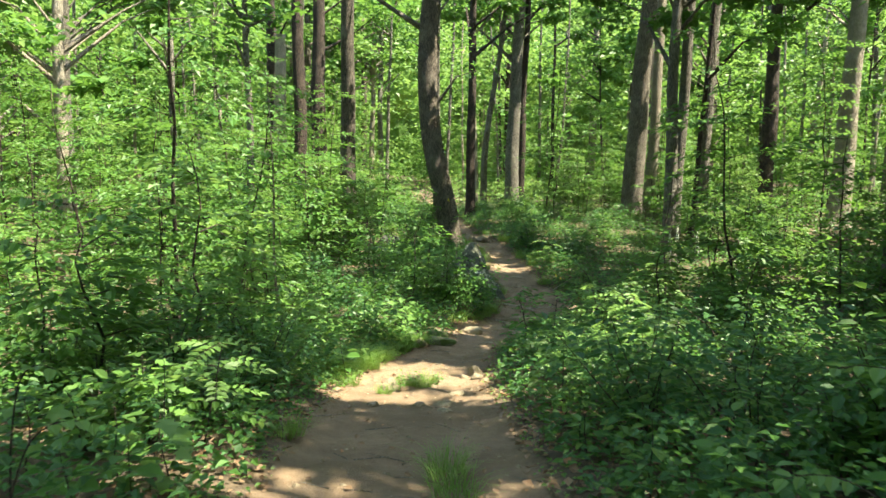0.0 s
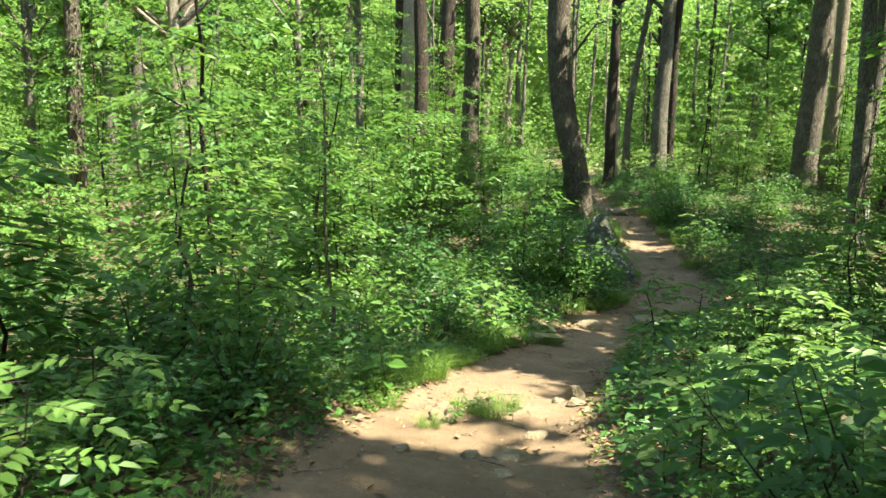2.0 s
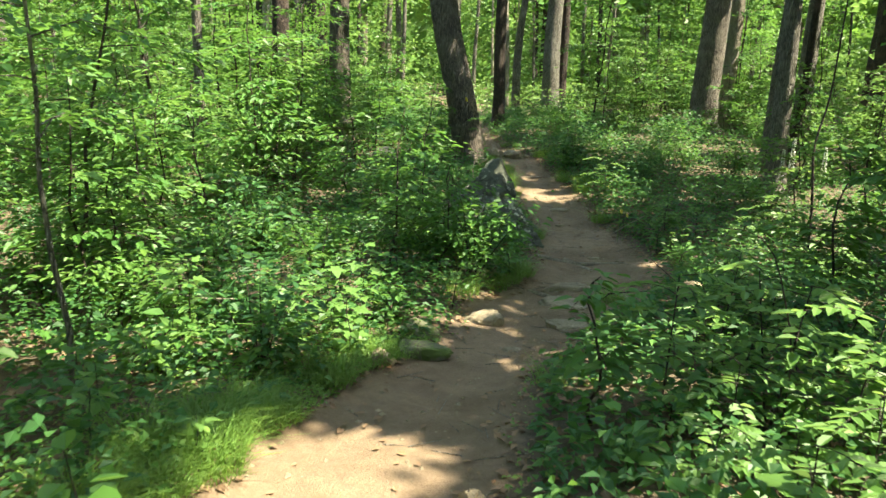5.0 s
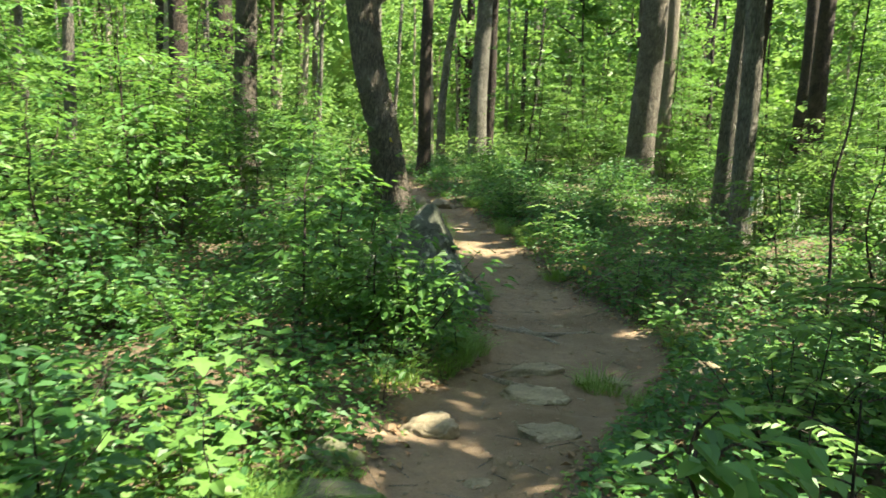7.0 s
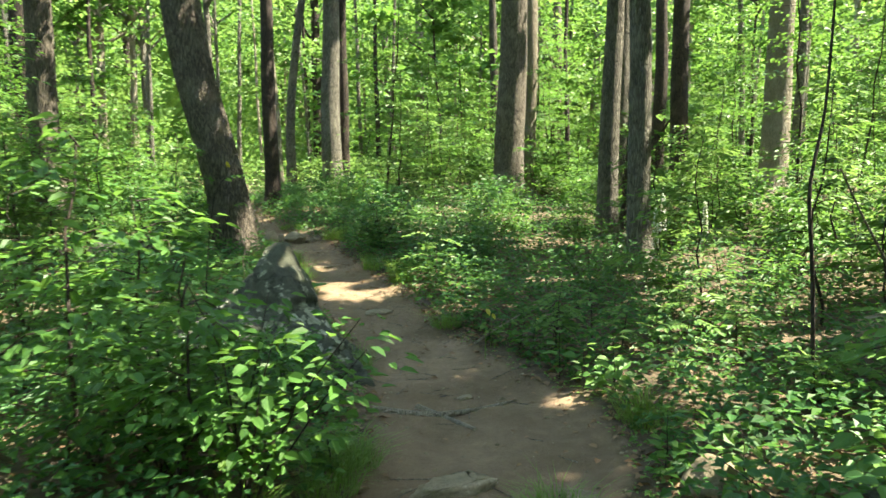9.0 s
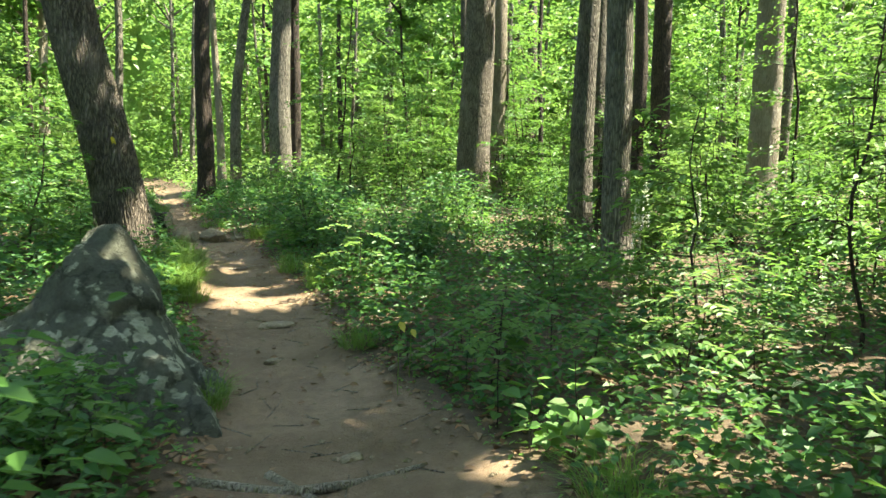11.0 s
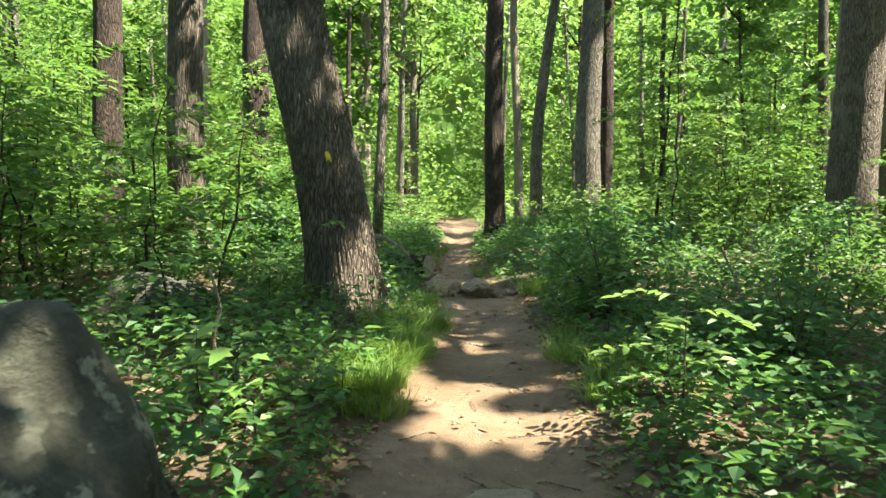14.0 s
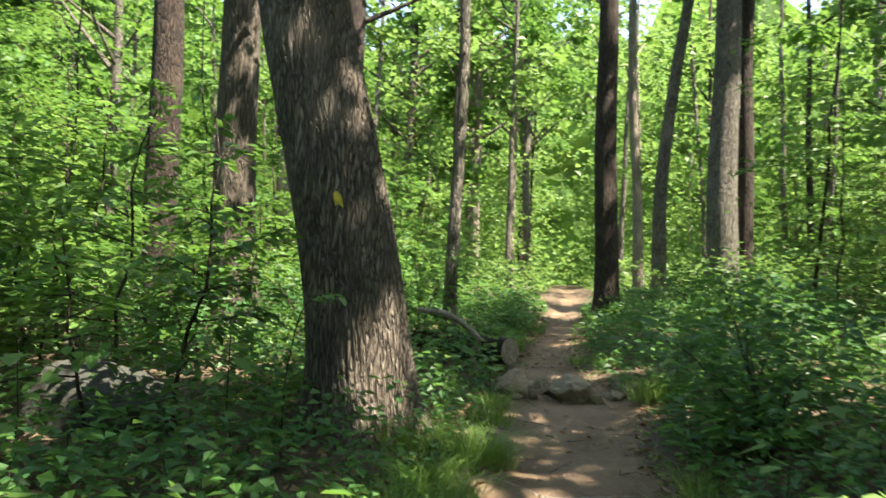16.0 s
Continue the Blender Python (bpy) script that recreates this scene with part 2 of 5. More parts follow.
def off_trail(x, y):
    """Metres outside the trail's edge; negative on the trail."""
    l, r = np.interp(y, TRAIL_Y, TRAIL_L), np.interp(y, TRAIL_Y, TRAIL_R)
    return np.maximum(l - x, x - r)


def off_walk(x, y):
    """Metres to the line that is walked."""
    return abs(x - np.interp(y, [-2, 0, 3, 11, 13, 15, 20, 26], [0, 0, 0.45, 0.45, 1.7, 2.2, 2.2, 1.6]))


def swell(x, y):
    return 0.5 * (np.sin(x * 0.71 + 1.3 * np.sin(y * 0.37)) * np.cos(y * 0.53 + 0.8) + np.sin(x * 0.29 - y * 0.23 + 2.0))


def ground_z(x, y):
    x, y = np.asarray(x, float), np.asarray(y, float)
    d = off_trail(x, y)
    bank = 0.10 * np.clip((d + 0.15) / 0.7, 0, 1) + 0.16 * swell(x, y) * np.clip(d / 3.0, 0, 1)
    dish = -0.03 * np.clip(-d / 0.4, 0, 1)
    ruts = 0.014 * np.clip(1 - d / 0.3, 0, 1) * (np.sin(x * 2.3 + 1.9 * np.sin(y * 0.9 + 0.6)) * np.sin(y * 1.7 + 1.2 * np.sin(x * 1.6)) + 0.5 * np.sin(x * 7.7 + 3.1 * np.sin(y * 1.3)))
    rough = ruts + 0.022 * np.sin(x * 5.1 + 2 * np.sin(y * 2.3)) * np.sin(y * 4.3 + 1.5 * np.sin(x * 3.1)) + 0.010 * np.sin(x * 11.3 + y * 7.1) * np.sin(y * 13.7 - x * 4.0)
    return base_z(y) + bank + dish + rough


def build_ground():
    xs = np.concatenate([[-400, -200, -120, -80, -60, -45], np.arange(-35, -5, 1.0), np.arange(-5, -2, 0.3), np.arange(-2, 4.0, 0.085), np.arange(4.0, 8, 0.3), np.arange(8, 36, 1.0), [45, 60, 80, 120, 200, 400]])
    ys = np.concatenate([[-300, -150, -80, -50, -35, -25, -18, -12, -8, -5, -2], np.arange(0, 3, 0.3), np.arange(3, 31, 0.11), np.arange(31, 45, 0.4), np.arange(45, 80, 2.0), [90, 110, 140, 200, 300, 400]])
    gx, gy = np.meshgrid(xs, ys)
    z = ground_z(gx, gy)
    far = np.clip((np.hypot(gx, gy - 20) - 35) / 60, 0, 1)
    z = z * (1 - far) + far * 0.8
    v = np.column_stack([gx.ravel(), gy.ravel(), z.ravel()])
    nx, ny = len(xs), len(ys)
    i, j = np.meshgrid(np.arange(ny - 1), np.arange(nx - 1), indexing="ij")
    q = np.stack([i * nx + j, i * nx + j + 1, (i + 1) * nx + j + 1, (i + 1) * nx + j], -1).reshape(-1, 4)
    me = mesh("ground", v, q, FLOOR, True)
    worn = np.clip(0.5 - off_trail(v[:, 0], v[:, 1]) / 0.5, 0, 1)
    me.attributes.new("worn", "FLOAT", "POINT").data.foreach_set("value", worn.astype(np.float32))
    return tagged(new("ground", me), "sandy brown trail worn through dark forest floor litter", "ground", kind="structure")


build_ground()


def gz(x, y):
    return float(ground_z(x, y))


# ---- trees ----
def trunk_mesh(name, r, height, lean, bend, mat, flare=0.45, furrow=0.035, ridges=26, sides=40, rings=70, seed=0, top=0.45, course=None):
    """A tapered, furrowed trunk: rings along a leaning, bent line, or along a course of (height, sideways)."""
    rr = np.random.default_rng(seed)
    s = np.linspace(0, 1, rings) ** 1.7
    z = s * height - 0.25
    ph = rr.uniform(0, 6.28, 8)
    cx = lean[0] * z + bend[0] * np.sin(z * 0.33 + ph[0]) + 0.02 * np.sin(z * 1.3 + ph[1])
    cy = lean[1] * z + bend[1] * np.sin(z * 0.29 + ph[2]) + 0.02 * np.sin(z * 1.1 + ph[3])
    if course:
        cx = sum(np.interp(z + d, *zip(*course)) for d in (-0.5, -0.25, 0, 0.25, 0.5)) / 5 + 0.01 * np.sin(z * 1.3 + ph[1])
    cx -= np.interp(0, z, cx)
    cy -= np.interp(0, z, cy)
    rad = r * (1 - (1 - top) * np.clip(z / height, 0, 1)) + r * flare * np.exp(-np.maximum(z, -0.1) / 0.32)
    th = np.linspace(0, 2 * math.pi, sides, endpoint=False)
    T, Z = np.meshgrid(th, z)
    wob = T + 0.10 * np.sin(Z * 1.9 + ph[4] + 2 * T) + 0.05 * np.sin(Z * 6.1 + 5 * T)
    bark = np.abs(np.sin(wob * ridges / 2 + 1.2 * np.sin(Z * 1.4 + 3 * T + ph[5]))) ** 0.6 - 0.6
    root = np.exp(-np.maximum(Z, 0) / 0.28) * 0.22 * np.cos(5 * T + ph[6])
    R = rad[:, None] * (1 + furrow / 0.3 * 0.3 * bark * 1.6 + 0.03 * np.sin(2 * T + ph[7] + Z * 0.5) + root)
    v = np.stack([cx[:, None] + R * np.cos(T), cy[:, None] + R * np.sin(T), Z], -1).reshape(-1, 3)
    i, j = np.meshgrid(np.arange(rings - 1), np.arange(sides), indexing="ij")
    q = np.stack([i * sides + j, i * sides + (j + 1) % sides, (i + 1) * sides + (j + 1) % sides, (i + 1) * sides + j], -1).reshape(-1, 4)
    spine = np.column_stack([cx, cy, z])
    return mesh(name, v, q, mat, True), spine, rad


# where sunlight falls through the canopy: x, y, half-length across, half-length along
TRAIL_SUN = [(-0.65, 9.65, 0.75, 0.75), (-0.15, 10.2, 0.45, 0.4), (0.1, 8.95, 0.6, 0.5), (-0.9, 7.9, 0.7, 0.45), (-1.0, 8.8, 0.4, 0.55), (0.5, 7.75, 0.5, 0.42),
             (1.5, 21.95, 0.72, 0.42), (2.0, 21.2, 0.75, 0.48), (2.35, 21.6, 0.22, 0.2), (1.45, 23.35, 0.5, 0.25), (1.11, 25.35, 0.3, 0.13), (1.27, 22.3, 0.2, 0.2), (2.18, 22.3, 0.2, 0.12), (0.75, 24.0, 0.35, 0.22), (0.95, 22.2, 0.3, 1.0), (1.4, 27.2, 0.7, 0.4)]
DAPPLES = [(1.03, 14.3, 0.3, 0.2), (2.48, 15.1, 0.27, 0.2), (2.12, 16.8, 0.35, 0.13), (2.6, 17.6, 0.2, 0.13), (2.2, 17.85, 0.22, 0.13), (2.55, 17.35, 0.22, 0.15), (1.61, 19.7, 0.17, 0.13), (0.75, 12.1, 0.25, 0.17), (2.9, 14.3, 0.35, 0.28),
             (2.1, 9.0, 1.2, 1.5), (-1.9, 11.2, 0.55, 0.4), (-1.3, 14.4, 0.6, 0.5), (-1.2, 12.2, 1.0, 0.65), (-0.5, 13.2, 0.9, 0.6), (0.2, 14.6, 0.6, 0.45), (1.6, 11.5, 0.7, 0.6), (-0.8, 16.5, 0.9, 0.5)]
RIGHT_SUN = [(5.5, 17.7, 1.5, 0.8), (3.85, 18.1, 0.38, 0.27), (3.2, 21.4, 0.7, 0.8), (3.1, 19.9, 0.5, 0.35), (2.75, 22.3, 0.4, 0.32), (4.3, 16.6, 0.7, 0.45), (3.2, 16.4, 0.5, 0.35), (4.3, 15.7, 0.6, 0.4), (4, 9, 1.2, 0.8), (5.5, 12.5, 1.5, 0.8), (5.1, 21.4, 0.9, 0.6), (7, 19.4, 2, 1), (6, 25, 1.6, 1), (2.4, 12.8, 0.7, 0.5), (3.5, 28.5, 1.2, 1), (3.0, 36.0, 1.5, 1.2), (5.5, 30, 1.5, 1.2), (4.4, 14.6, 1.2, 0.8)]
LEFT_SUN = [(-3.2, 12.2, 1.3, 0.9), (-3.5, 19.5, 1.2, 0.8), (-4.6, 10.6, 1.0, 0.7), (-2.9, 15.2, 1.3, 0.8), (-1.5, 13.4, 0.6, 0.4), (-1.1, 15.9, 0.7, 0.5), (-2.2, 20.8, 0.8, 0.6), (-5.8, 21.5, 1.4, 1.1), (-2, 26.9, 0.6, 0.5), (-6.5, 13, 2, 1.6), (-8.5, 18, 1.6, 1.2), (-1.9, 3.2, 0.35, 0.3), (0.6, 20.3, 0.45, 0.3), (1.0, 19.4, 0.35, 0.3)]
WOODS_SUN = [(4.5, 26.5, 1.5, 1.2), (2.6, 31, 1.2, 1.5), (6.5, 28.5, 1.5, 1.2), (1.0, 41, 2, 2), (-2.5, 30.5, 2, 1.5), (-6, 26, 1.6, 1.3), (-1, 35, 1.5, 1.5), (5, 34, 2, 1.5), (10, 30, 2, 1.5), (9, 21, 2.5, 2), (10, 26, 2.5, 2), (-10, 30, 4, 3), (10, 37, 4, 3), (0, 42, 4, 3), (-4, 50, 5, 4), (18, 33, 4, 4), (-6, 34, 2.5, 2), (17, 26, 3, 2), (-14, 20, 3, 3), (12, 48, 5, 4), (-15, 42, 5, 4), (25, 42, 5, 5), (13, 29.8, 2.6, 1.1), (-10.9, 37.7, 2.6, 1.1)]
# sunlit spots on trunks and on the boulder's top, at a height: x, y, z, half-lengths
HIGH_SUN = [(-0.4, 24, 5.6, 0.5, 0.4), (0.35, 23.75, 0.6, 0.3, 0.3), (3.3, 36.3, 1.7, 0.6, 0.5), (3.3, 36.3, 0.7, 0.6, 0.5), (3.3, 36.3, 4.5, 0.4, 0.4), (8.3, 31.9, 3.6, 0.7, 0.6), (8.2, 31.9, 1.6, 0.7, 0.5), (0.72, 18.7, 0.95, 0.5, 0.3), (1.15, 18.5, 0.55, 0.12, 0.3), (16.5, 30.5, 6, 0.9, 0.8), (16.4, 30.5, 3, 0.9, 0.8), (-8.2, 38.4, 7, 0.8, 0.6), (6.6, 21.8, 3.2, 0.3, 0.4), (1.2, 32.3, 3, 0.3, 0.3)]
GLADES = TRAIL_SUN + DAPPLES + RIGHT_SUN + LEFT_SUN + WOODS_SUN + [(x - SUN.x / SUN.z * (z - 0.1), y - SUN.y / SUN.z * (z - 0.1), a, b) for x, y, z, a, b in HIGH_SUN]


def lets_sun(p, r):
    """True for crown points that would shade a glade."""
    k = (p[:, 2] - 0.1) / SUN.z
    gx, gy = p[:, 0] - SUN.x * k, p[:, 1] - SUN.y * k
    hit = np.zeros(len(p), bool)
    for x, y, a, b in GLADES:
        hit |= ((gx - x) / a) ** 2 + ((gy - y) / b) ** 2 < 0.8 + 0.5 * r.random(len(p))
    return hit


def crown_mesh(name, at, spine, low, high, spread, count, size, r, mat):
    """Leaves in uneven clumps round the limbs, with gaps between, and the limbs."""
    n = max(8, int(spread * (7 if count > 9000 else 5)))
    h = r.uniform(low, high, n)
    ang = r.uniform(0, 2 * math.pi, n)
    wide = spread * np.sqrt(r.uniform(0.08, 1, n)) * np.clip(1.15 - 0.75 * np.abs((h - low) / (high - low) - 0.4), 0.3, 1)
    sx, sy = np.interp(h * 0.8, spine[:, 2], spine[:, 0]), np.interp(h * 0.8, spine[:, 2], spine[:, 1])
    tips = np.column_stack([sx + wide * np.cos(ang), sy + wide * np.sin(ang), h])
    limbs = []
    shading = np.any([lets_sun(tips * (f, f, 0.62 + 0.38 * f) + np.array(at), r) for f in (1.0, 0.8, 0.6, 0.4, 0.2)], axis=0)
    for k in range(n):
        if shading[k] and (limbs or k < n - 1):
            continue
        z0 = max(low * 0.75, h[k] - wide[k] * 0.7)
        a = np.array([np.interp(z0, spine[:, 2], spine[:, 0]), np.interp(z0, spine[:, 2], spine[:, 1]), z0])
        mid = (a + tips[k]) / 2 + r.normal(0, 0.25, 3) + (0, 0, 0.3)
        limbs.append(tube([a, mid, tips[k]], [0.05 + 0.012 * wide[k], 0.035, 0.012], 4))
    own = r.integers(0, n, count)
    cl = r.uniform(0.5, 1.25, n)[own]
    p = tips[own] + unit(r.normal(0, 1, (count, 3))) * (r.random(count) ** 0.5 * cl)[:, None] * (1.2, 1.2, 0.5)
    keep = ~lets_sun(p + np.array(at), r)
    p = p[keep]
    m = len(p)
    out = unit(np.column_stack([r.normal(0, 1, m), r.normal(0, 1, m), r.normal(-0.25, 0.35, m)]))
    lv = leaves(p, out, flat_up(m, 0.55, r), size * r.uniform(0.6, 1.25, m), 0.62, False)
    return mesh(name, *lv, mat), join(limbs)


TREES = []


def tree(x, y, r, height, mat, label, lean=(0, 0), bend=(0.08, 0.08), crown=True, low=9.0, spread=4.8, count=3400, detail=1, seed=None, category="tree", group="", top=0.45, size=0.30, leaf=None, ridges=26, furrow=0.035, flare=0.45, course=None):
    seed = int(abs(x * 131 + y * 17)) + 3 if seed is None else seed
    rr = np.random.default_rng(seed)
    at = (x, y, gz(x, y))
    ob = thing("tree", label, category, group, at=at)
    sides, rings = {0: (16, 22), 1: (28, 36), 2: (64, 80), 3: (216, 190)}[detail]
    me, spine, rad = trunk_mesh("trunk", r, height, lean, bend, mat, flare, furrow, ridges, sides, rings, seed, top, course)
    part("trunk", me, ob)
    if crown:
        lm, limbs = crown_mesh("crown", at, spine, low, height, spread, count, size, rr, leaf or LEAF)
        tagged(part("branchwork", mesh("branchwork", *limbs, mat, True), ob), kind="stuff")
        tagged(part("crown", lm, ob, "green summer leaves with sky gaps"), kind="stuff")
    TREES.append((x, y, r))
    return ob, spine, rad


OAK = "large oak with deeply furrowed grey-brown bark beside the trail"
tree_a, spine_a, rad_a = tree(0.28, 24.05, 0.355, 19, BARK_OAK, "big leaning oak with furrowed bark and a yellow trail blaze", lean=(-0.207, 0.02), bend=(0.03, 0.02), detail=3, ridges=58, furrow=0.05, low=9, flare=0.28,
    course=((-1, 0.07), (0, 0.0), (0.6, -0.07), (1.4, -0.19), (2.0, -0.32), (2.6, -0.47), (3.2, -0.60), (3.8, -0.69), (4.5, -0.77), (5.7, -0.82), (7.0, -0.77), (8.5, -0.60), (19, 0.2)))
tree(1.18, 32.5, 0.20, 17, BARK_DARK, "slim straight tree with dark reddish brown bark beside the trail", detail=2, lean=(0.01, 0), bend=(0.03, 0.03))
tree(3.34, 36.6, 0.33, 18, BARK_GREY, "grey-barked tree with two stems and a sunlit foot", detail=2, lean=(0.012, 0))
tree(3.85, 37.1, 0.19, 17, BARK_DARK, "darker second stem growing against a grey-barked tree", detail=1, lean=(0.01, 0), spread=2.5, count=900)
tree(8.08, 32.2, 0.44, 20, BARK_OAK, OAK, detail=2, lean=(0.055, 0), ridges=30)
tree(9.15, 33.6, 0.26, 18, BARK_PALE, "pale-barked tree standing close behind a large oak", lean=(0.04, 0), spread=2.5, count=900)
tree(6.62, 21.75, 0.185, 15, BARK_GREY, "slender grey tree with smooth mottled bark among shrubs", detail=2, lean=(-0.015, 0), bend=(0.10, 0.05), low=7.5, spread=5.4, count=9500)
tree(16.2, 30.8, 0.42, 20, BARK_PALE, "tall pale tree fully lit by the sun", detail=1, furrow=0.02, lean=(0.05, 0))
tree(-0.30, 28.0, 0.085, 9, BARK_GREY, "thin grey sapling trunk behind the leaning oak", low=4.5, spread=1.6, count=500, size=0.16, flare=0.2)
tree(1.59, 36.2, 0.12, 13, BARK_PALE, "thin pale grey trunk beside the trail", spread=2.5, count=900, lean=(-0.01, 0))
tree(-5.5, 29.4, 0.27, 18, BARK_DARK, "dark straight tree deep in the shade", detail=1, lean=(-0.03, 0))
tree(-3.5, 28.4, 0.31, 18, BARK, "furrowed brown tree standing in dense saplings", detail=1, lean=(-0.02, 0))
tree(-8.9, 39.4, 0.34, 18, BARK_DARK, "dark tree beside a broken pale snag")
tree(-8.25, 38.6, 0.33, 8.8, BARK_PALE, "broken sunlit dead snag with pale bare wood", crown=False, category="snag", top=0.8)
tree(-6.2, 38.2, 0.42, 18, BARK_DARK, "large dark tree in the woods")
tree(-15.6, 31.3, 0.38, 18, BARK_GREY, "grey tree in the woods, lit by the sun")
tree(-6.0, 23.7, 0.13, 11, BARK_GREY, "thin tree with a pale sunlit foot", low=5, spread=2, count=900)
tree(13.7, 32.0, 0.30, 18, BARK_DARK, "dark tree in the shaded woods")
tree(8.6, 26.0, 0.10, 12, BARK_DARK, "thin dark tree leaning among the shrubs", lean=(0.08, 0), low=7, spread=4.8, count=4600)
tree(-6.5, 52.9, 0.24, 17, BARK_PALE, "bright pale trunk far off among the trees")
tree(-4.6, 56.4, 0.22, 17, BARK_GREY, "grey trunk far off among the trees")
tree(-7.2, 68.0, 0.30, 18, BARK_DARK, "dark trunk far off among the trees")
tree(-5.2, 55.0, 0.20, 17, BARK_PALE, "bright pale trunk far off among the trees")

tree(7.73, 25.15, 0.21, 16, BARK_GREY, "grey tree standing close to a slender one", lean=(0.02, 0), spread=5.2, count=5500)
tree(2.0, 37.0, 0.17, 13, BARK_GREY, "thin crooked grey tree leaning over beyond the trail", low=8, spread=2.2, count=800, course=((-1, 0), (0, 0), (2.5, 0.03), (3.5, 0.10), (5.0, 0.30), (7.0, 0.65), (9.0, 0.85), (13, 1.4)))

# tall unseen trees added beside and behind: crowns close the canopy, shading the trail
for x, y in ((8.8, 14.3), (7.5, 6), (8.2, 11.6), (10.8, 17), (9, 2.5), (11, 8.5), (13.5, 14), (12.6, 20), (6, -3), (15.5, 7), (18, 17), (3.5, -8.5), (-6, -2.5), (-9, 5.5), (-10.5, 12.5), (19, 24), (12, -4), (20, 9), (-3, -10)):
    tree(x, y, 0.30, 19, BARK, "tall tree added out of view, its wide crown shading the trail", low=8.5, spread=5.8, count=10000 if 16 < y < 21 else 6000, size=0.30, group="canopy trees", lean=(-0.02, 0.0))

# trees of the woods round about
rw = np.random.default_rng(21)


def clear_of(x, y, gap):
    return off_trail(x, y) > gap and all((x - a) ** 2 + (y - b) ** 2 > (1.6 + c) ** 2 for a, b, c in TREES)


made = 0
while made < 120:
    x, y = rw.uniform(-42, 46), rw.uniform(-22, 72)
    near = abs(x) < 9.5 and 2 < y < 38
    if near or not clear_of(x, y, 3.2) or (abs(x - (1 - 0.06 * (y - 25))) < 2.5 and 30 < y < 46):
        continue
    d = max(10.0, math.hypot(x, y - 18))
    mat, kind = ((BARK, "brown"), (BARK_DARK, "dark"), (BARK_GREY, "grey"), (BARK_GREY, "mottled grey"), (BARK_PALE, "pale"))[rw.integers(0, 5)]
    tree(x, y, rw.uniform(0.11, 0.36), rw.uniform(14, 20), mat, f"{kind} forest tree with a straight trunk in the woods", lean=tuple(rw.normal(0, 0.03, 2)), low=rw.uniform(2.5, 6), spread=rw.uniform(3.2, 4.8),
         count=2000 if y > 12 else 1300, size=0.42, detail=0, ridges=7, group="trees of the woods", leaf=LEAF if rw.random() < 0.6 else LEAF_LIGHT)
    made += 1

made = 0
while made < 46:
    x, y = rw.uniform(-22, 26), rw.uniform(37, 66)
    if not clear_of(x, y, 1.6):
        continue
    mat, kind = ((BARK_PALE, "pale"), (BARK_GREY, "grey"), (BARK_DARK, "dark"), (BARK_GREY, "grey"))[made % 4]
    tree(x, y, rw.uniform(0.06, 0.13), rw.uniform(11, 16), mat, f"slim {kind} trunk far off between the trees", lean=tuple(rw.normal(0, 0.03, 2)), low=rw.uniform(6, 9), spread=rw.uniform(1.2, 2.2), count=450, size=0.36, detail=0, ridges=5, group="slim trees of the woods", leaf=LEAF_LIGHT)
    made += 1


# ---- saplings and shrubs ----
def sapling_meshes(seed, height, spread, nleaf, size, low=0.5, fine=True):
    """A thin stem with level sprays of leaves."""
    r = np.random.default_rng(seed)
    z = np.linspace(-0.1, height, 9)
    stem = np.column_stack([np.cumsum(r.normal(0, 0.05, 9)), np.cumsum(r.normal(0, 0.05, 9)), z])
    stem[:, :2] -= stem[0, :2]
    main, wood = tube(stem, np.linspace(0.010 + 0.004 * height, 0.005, 9), 6), []
    nb = int(5 + height * 3.0)
    P, A, U, S = [], [], [], []
    for k in range(nb):
        h = low + (height - low) * (k + r.random()) / nb
        a = r.uniform(0, 2 * math.pi)
        ln = spread * r.uniform(0.5, 1.0) * (1.1 - 0.65 * h / height)
        o = np.array([np.interp(h, z, stem[:, 0]), np.interp(h, z, stem[:, 1]), h])
        d = np.array([math.cos(a), math.sin(a), 0.0])
        s = np.linspace(0, 1, 6)
        line = o + np.outer(s * ln, d) + np.outer(0.30 * ln * s - 0.34 * ln * s * s, (0, 0, 1)) + np.cumsum(r.normal(0, 0.025, (6, 3)), 0)
        wood.append(tube(line[[0, 2, 4, 5]], np.array([0.008, 0.006, 0.004, 0.002]), 3))
        m = max(4, int(nleaf / nb * ln / spread * 1.4))
        t = r.uniform(0.18, 1.02, m)
        base = np.column_stack([np.interp(t, s, line[:, i]) for i in range(3)])
        side = np.array([-d[1], d[0], 0])
        off = r.normal(0, 1, m) * (0.06 + 0.26 * ln * (1 - np.abs(t - 0.55)))
        base += np.outer(off, side) + np.outer(r.normal(0, 0.035, m), (0, 0, 1))
        dirs = np.outer(np.ones(m) * 0.7, d) + np.outer(np.sign(off) * r.uniform(0.3, 1.2, m), side) + np.column_stack([r.normal(0, 0.25, m), r.normal(0, 0.25, m), r.normal(-0.18, 0.2, m)])
        P.append(base), A.append(dirs), U.append(flat_up(m, 0.22, r)), S.append(size * r.uniform(0.55, 1.2, m))
    return join(wood), leaves(np.concatenate(P), np.concatenate(A), np.concatenate(U), np.concatenate(S), 0.55, fine), main


